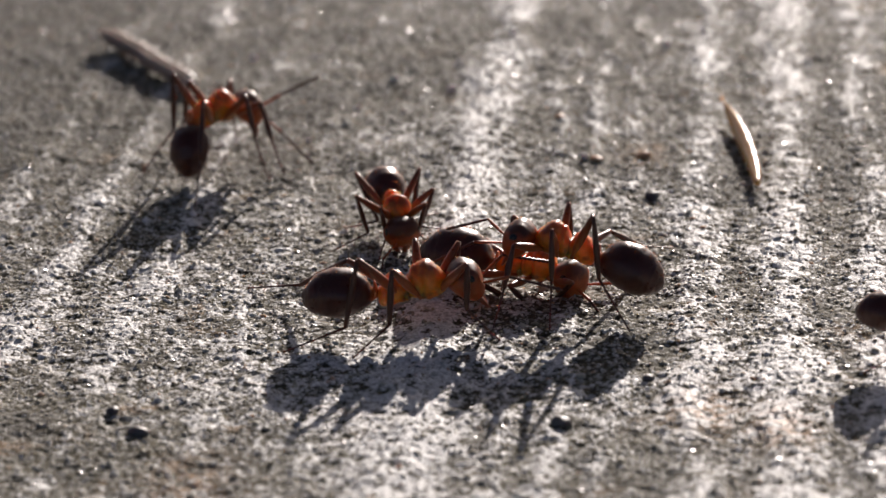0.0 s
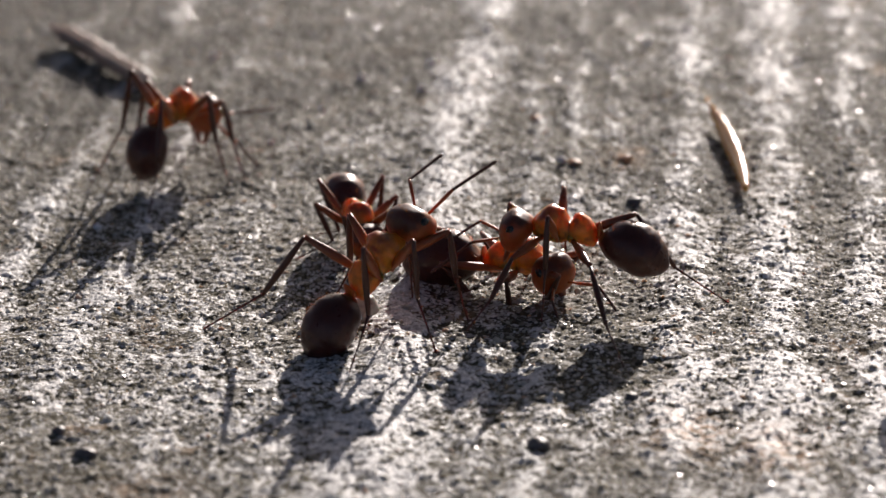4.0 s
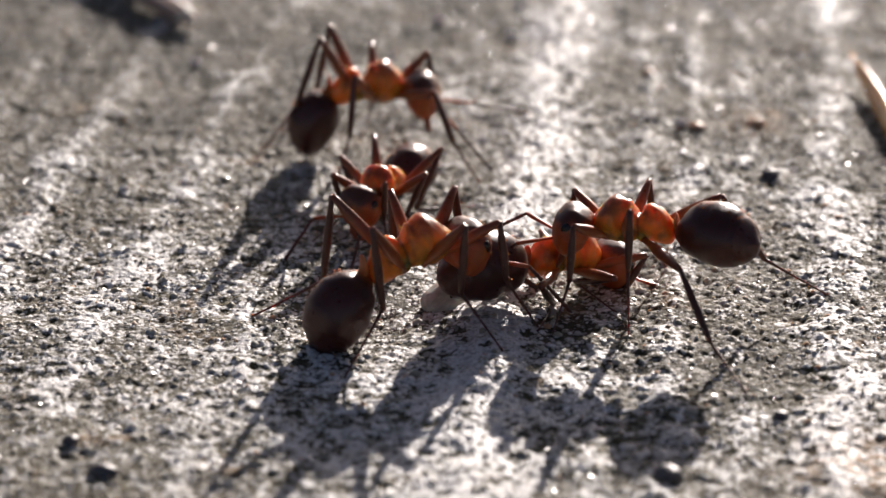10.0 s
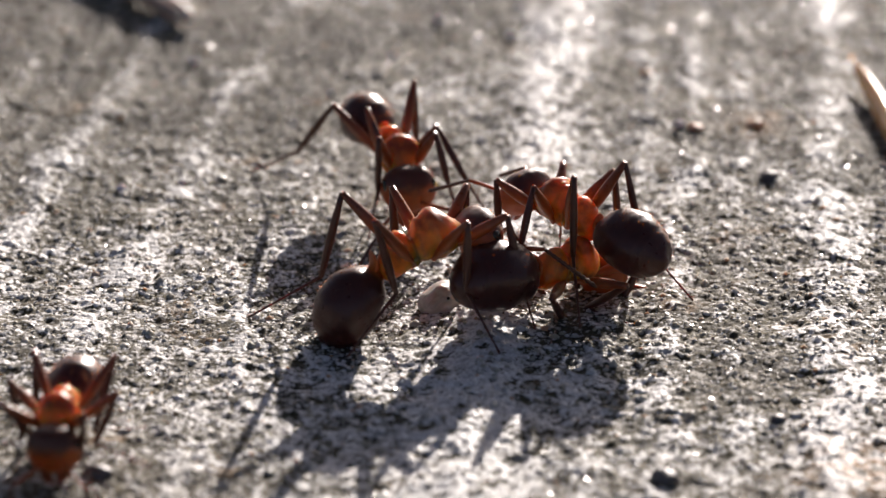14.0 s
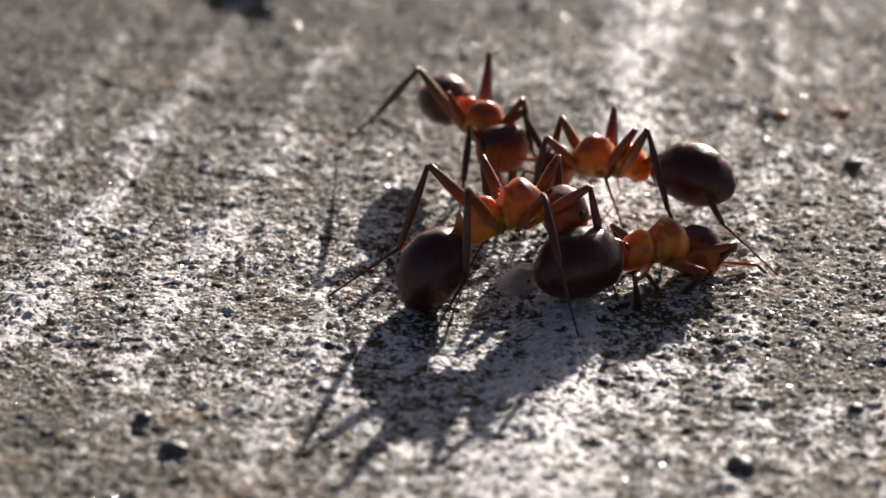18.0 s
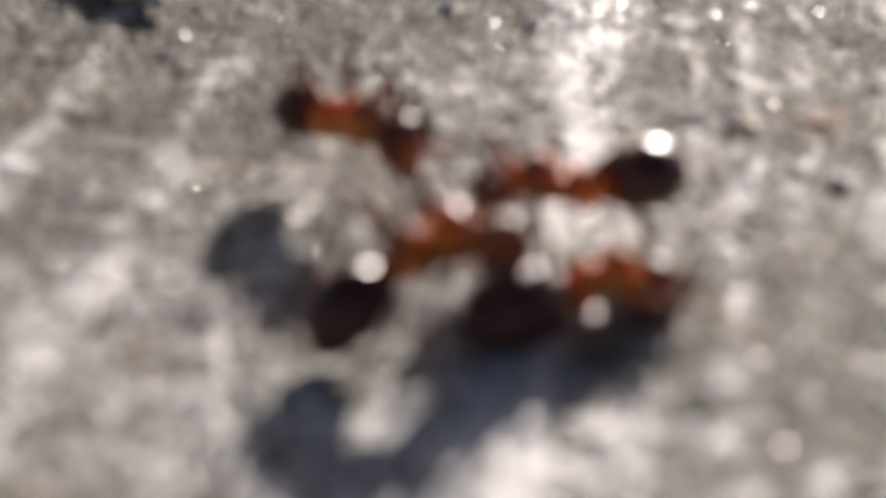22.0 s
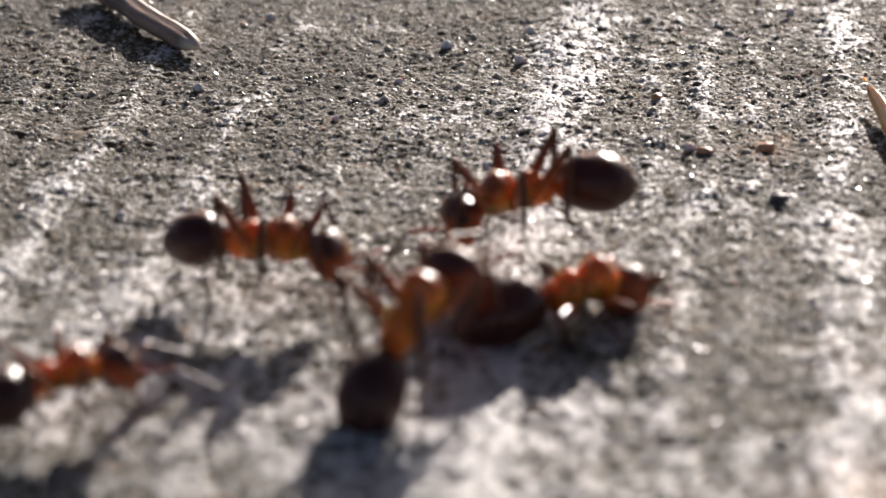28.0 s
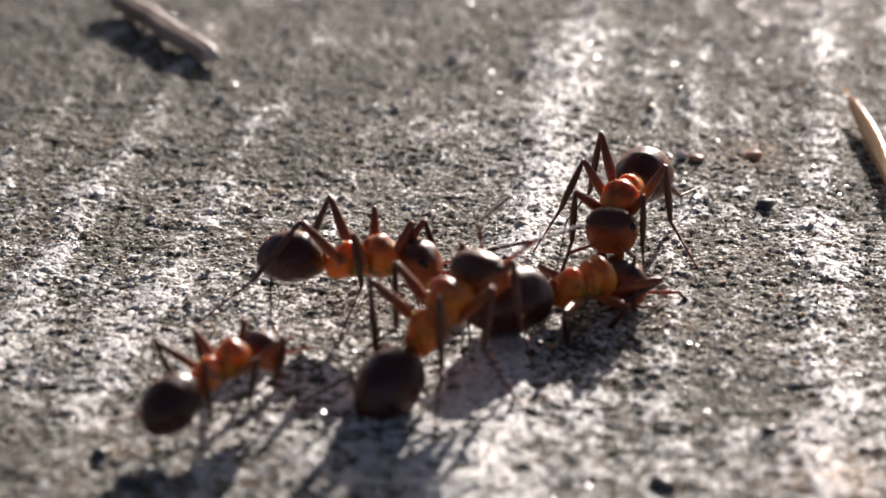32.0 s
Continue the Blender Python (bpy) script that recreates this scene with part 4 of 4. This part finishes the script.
    stride(ANTS["D"], [
        (0, -8.31, 8.73, 2.67, 43, 1, -15, -17, 41, 56),
        (2, -8.15, 8.50, 2.72, 47, -1, -12, -31, 29, 63),
        (4, -8.12, 8.57, 2.74, 50, -2, -6, -39, 15, 63),
        (7, -7.87, 8.06, 2.64, 45, -1, -11, -21, 27, 54),
        (7.5, -7.98, 8.20, 2.62, 46, -2, -10, -22, 27, 51),
        (8, -3.03, 7.26, 2.41, 14, 2, -9, -13, 10, 53),
        (9, -2.89, 6.06, 2.45, 7, 4, -4, -10, 8, 61),
        (10, -2.88, 5.50, 2.57, -2, 1, -2, -19, 5, 65),
        (11, -2.32, 4.39, 2.44, -17, -7, -3, -37, 4, 54),
        (12, -2.18, 3.30, 2.28, -50, -7, -5, -37, 4, 30),
        (13, -2.21, 1.56, 2.16, -68, -14, -6, -39, 8, 3),
        (13.5, -1.91, 0.39, 2.12, -73, -11, -8, -33, 11, -1),
        (15.5, -1.80, -0.05, 2.07, -71, -9, -6, -22, 10, -9),
        (16, -1.88, -0.04, 2.11, -70, -9, -4, -27, 7, -4),
        (17, -1.86, 0.06, 2.10, -71, -8, -5, -23, 8, -5),
        (19, -2.13, 2.58, 2.24, -52, 3, 11, -9, -21, 16),
        (20, -2.56, 3.09, 2.23, -47, -1, 14, -14, -30, 11),
        (21, -3.04, 1.98, 2.20, -43, 2, 11, -9, -26, 9),
        (22, -3.28, 2.42, 2.20, -44, 2, 10, -9, -23, 10),
        (23, -3.65, 2.20, 2.27, -49, -4, 10, -21, -25, 15),
        (23.5, -4.41, 1.80, 2.23, -83, -5, -9, -26, -2, 11),
        (24, -4.67, 1.05, 2.16, -91, -5, -6, -25, 4, 8),
        (25, -7.96, -4.21, 2.11, -119, -12, -9, -29, 12, 2),
        (25.5, -8.80, -3.03, 2.12, -120, -13, -7, -32, 13, 3),
        (26.5, -7.74, -4.40, 2.09, -77, -11, 12, -28, -14, -1),
        (27.5, -7.51, -4.00, 2.01, -39, 1, 11, -11, -14, 14),
        (28, -5.57, -5.48, 2.00, -18, -1, 9, -9, -14, 12),
        (29, -3.16, -6.73, 1.99, -16, -4, 5, -13, -12, 5),
        (30, -3.12, -6.38, 2.00, -11, 5, 5, 0, -13, 5),
        (31, -3.06, -6.54, 1.99, -9, 5, 6, 2, -15, 4),
        (32, -3.14, -6.85, 1.99, -10, 3, 5, -1, -14, 3),
    ], plants=[("L3", 0, 7.5, -11.59, 8.77), ("R1", 0, 7.5, -5.30, 7.41), ("R3", 0, 7.5, -9.01, 3.25), ("R3", 8, 11, -6.85, 5.07), ("R2", 8, 11, -4.02, 2.34), ("R1", 8, 11, 0.81, 3.14), ("R3", 12.5, 18, -6.79, 4.29), ("R2", 12.5, 18, -2.58, 0.51), ("L2", 13, 18, 1.50, -2.00), ("R3", 18.5, 22, -6.65, 4.63), ("R2", 18.5, 22, -2.64, 1.55), ("L3", 28.5, 32, -6.50, -3.00), ("R3", 29, 32, -8.75, -7.47), ("R2", 29, 32, -4.01, -8.80), ("R1", 29, 32, -1.41, -6.60)], feelers=[(0, -25, 38, 55, -20), (7.5, -25, 36, 55, -20), (8.5, 0, 10, 40, -15), (10, 10, 5, 40, -10), (13, 40, 25, 40, 5), (16, 40, 25, 40, 5), (23, 30, 20, 30, 10), (28, 30, 15, 30, 5), (32, 30, 15, 30, 5)], bend=6.0, curve=0.9, seed=4, knee=60.0, full=0.88)
    stride(ANTS["E"], [
        (0, -0.34, -1.06, 1.57, -79, -5, 0, -48, -1, 0),
        (2, -0.44, -1.36, 1.58, -75, -7, 2, -50, -3, 1),
        (4, -0.55, -1.26, 1.53, -75, -2, 4, -42, -6, -2),
        (7, -0.93, -1.71, 1.57, -86, -1, 3, -40, -5, 3),
        (8, -0.89, 0.50, 1.67, -90, 5, 0, -6, -2, 9),
        (9, -1.01, 0.03, 1.62, -98, 6, 0, -3, -2, 9),
        (10, -2.32, -1.48, 1.57, -116, 7, -7, -24, 9, 4),
        (11, -5.02, -3.26, 1.71, -126, 4, -5, -34, 7, 14),
        (12, -8.33, -7.00, 1.69, -113, -3, -1, -42, 5, 6),
        (13, -10.83, -13.47, 1.68, -102, -2, 3, -42, -2, 5),
        (13.5, -10.56, -17.22, 1.71, -95, -1, 4, -40, -4, 9),
        (15.5, -11.80, -24.90, 1.73, -91, -1, -2, -19, 4, 12),
        (16, -12.00, -26.20, 1.71, -91, 1, -2, -15, 4, 12),
        (17, -11.45, -28.80, 1.71, -77, 2, 3, -13, -3, 11),
        (18, -11.46, -33.55, 1.73, -78, 4, 1, -12, -1, 15),
        (20, -11.73, -35.32, 1.69, -81, 8, 0, -4, 0, 14),
        (23, -13.72, -30.11, 1.47, 74, -15, -7, -27, 20, -34),
        (25, -14.74, -22.22, 1.53, 69, -5, -7, -11, 17, -16),
        (27.5, -11.20, -14.59, 1.61, 32, 11, -3, 13, 30, -6),
        (28, -10.81, -14.99, 1.66, 23, 4, 2, -2, 43, -3),
        (29, -10.58, -17.36, 1.66, 7, 2, 2, -46, 67, -10),
        (30, -10.81, -17.67, 1.67, 6, 0, 2, -42, 70, -6),
        (30.5, -9.98, -17.37, 1.63, 18, 3, 13, -10, 51, -10),
        (31, -9.23, -16.87, 1.70, 30, 3, -4, -3, 34, 3),
        (32, -7.22, -15.37, 1.83, 44, 7, -3, -2, 15, 12),
    ], plants=[], seed=5, size=0.86, knee=38.0)
    stride(ANTS["G"], [
        (0, 20.55, -15.01, 1.77, -15, -3, 1, -9, -3, -2),
        (2, 20.80, -14.85, 1.78, -13, -3, 0, -9, -1, -3),
        (3, 21.00, -15.02, 1.77, -15, -2, 1, -10, -2, -2),
        (4, 21.80, -16.60, 1.79, -20, 0, 2, -8, -7, 2),
        (7, 25.51, -20.18, 1.83, -46, 8, 4, -1, -9, 12),
        (10, 16.40, -31.57, 1.82, -121, -3, -8, -16, 11, 3),
        (14, 8.64, -37.62, 1.92, -140, 18, -5, 17, 10, 23),
        (17, -0.11, -35.62, 1.63, -287, -5, -6, -8, 8, -22),
        (19, 6.25, -26.64, 1.52, -306, -7, -2, -13, 4, -33),
        (19.5, 9.65, -23.18, 1.61, -301, -4, -1, -9, 4, -17),
        (20, 13.63, -16.62, 1.65, -309, -2, -4, -8, 5, -10),
        (23, 20.53, -11.43, 1.62, -326, -2, -6, -7, 12, -14),
        (32, 31.75, -11.65, 1.65, -342, 4, -6, 3, 14, -6),
    ], plants=[], seed=6, size=0.86, full=0.9, knee=42.0)


motions()
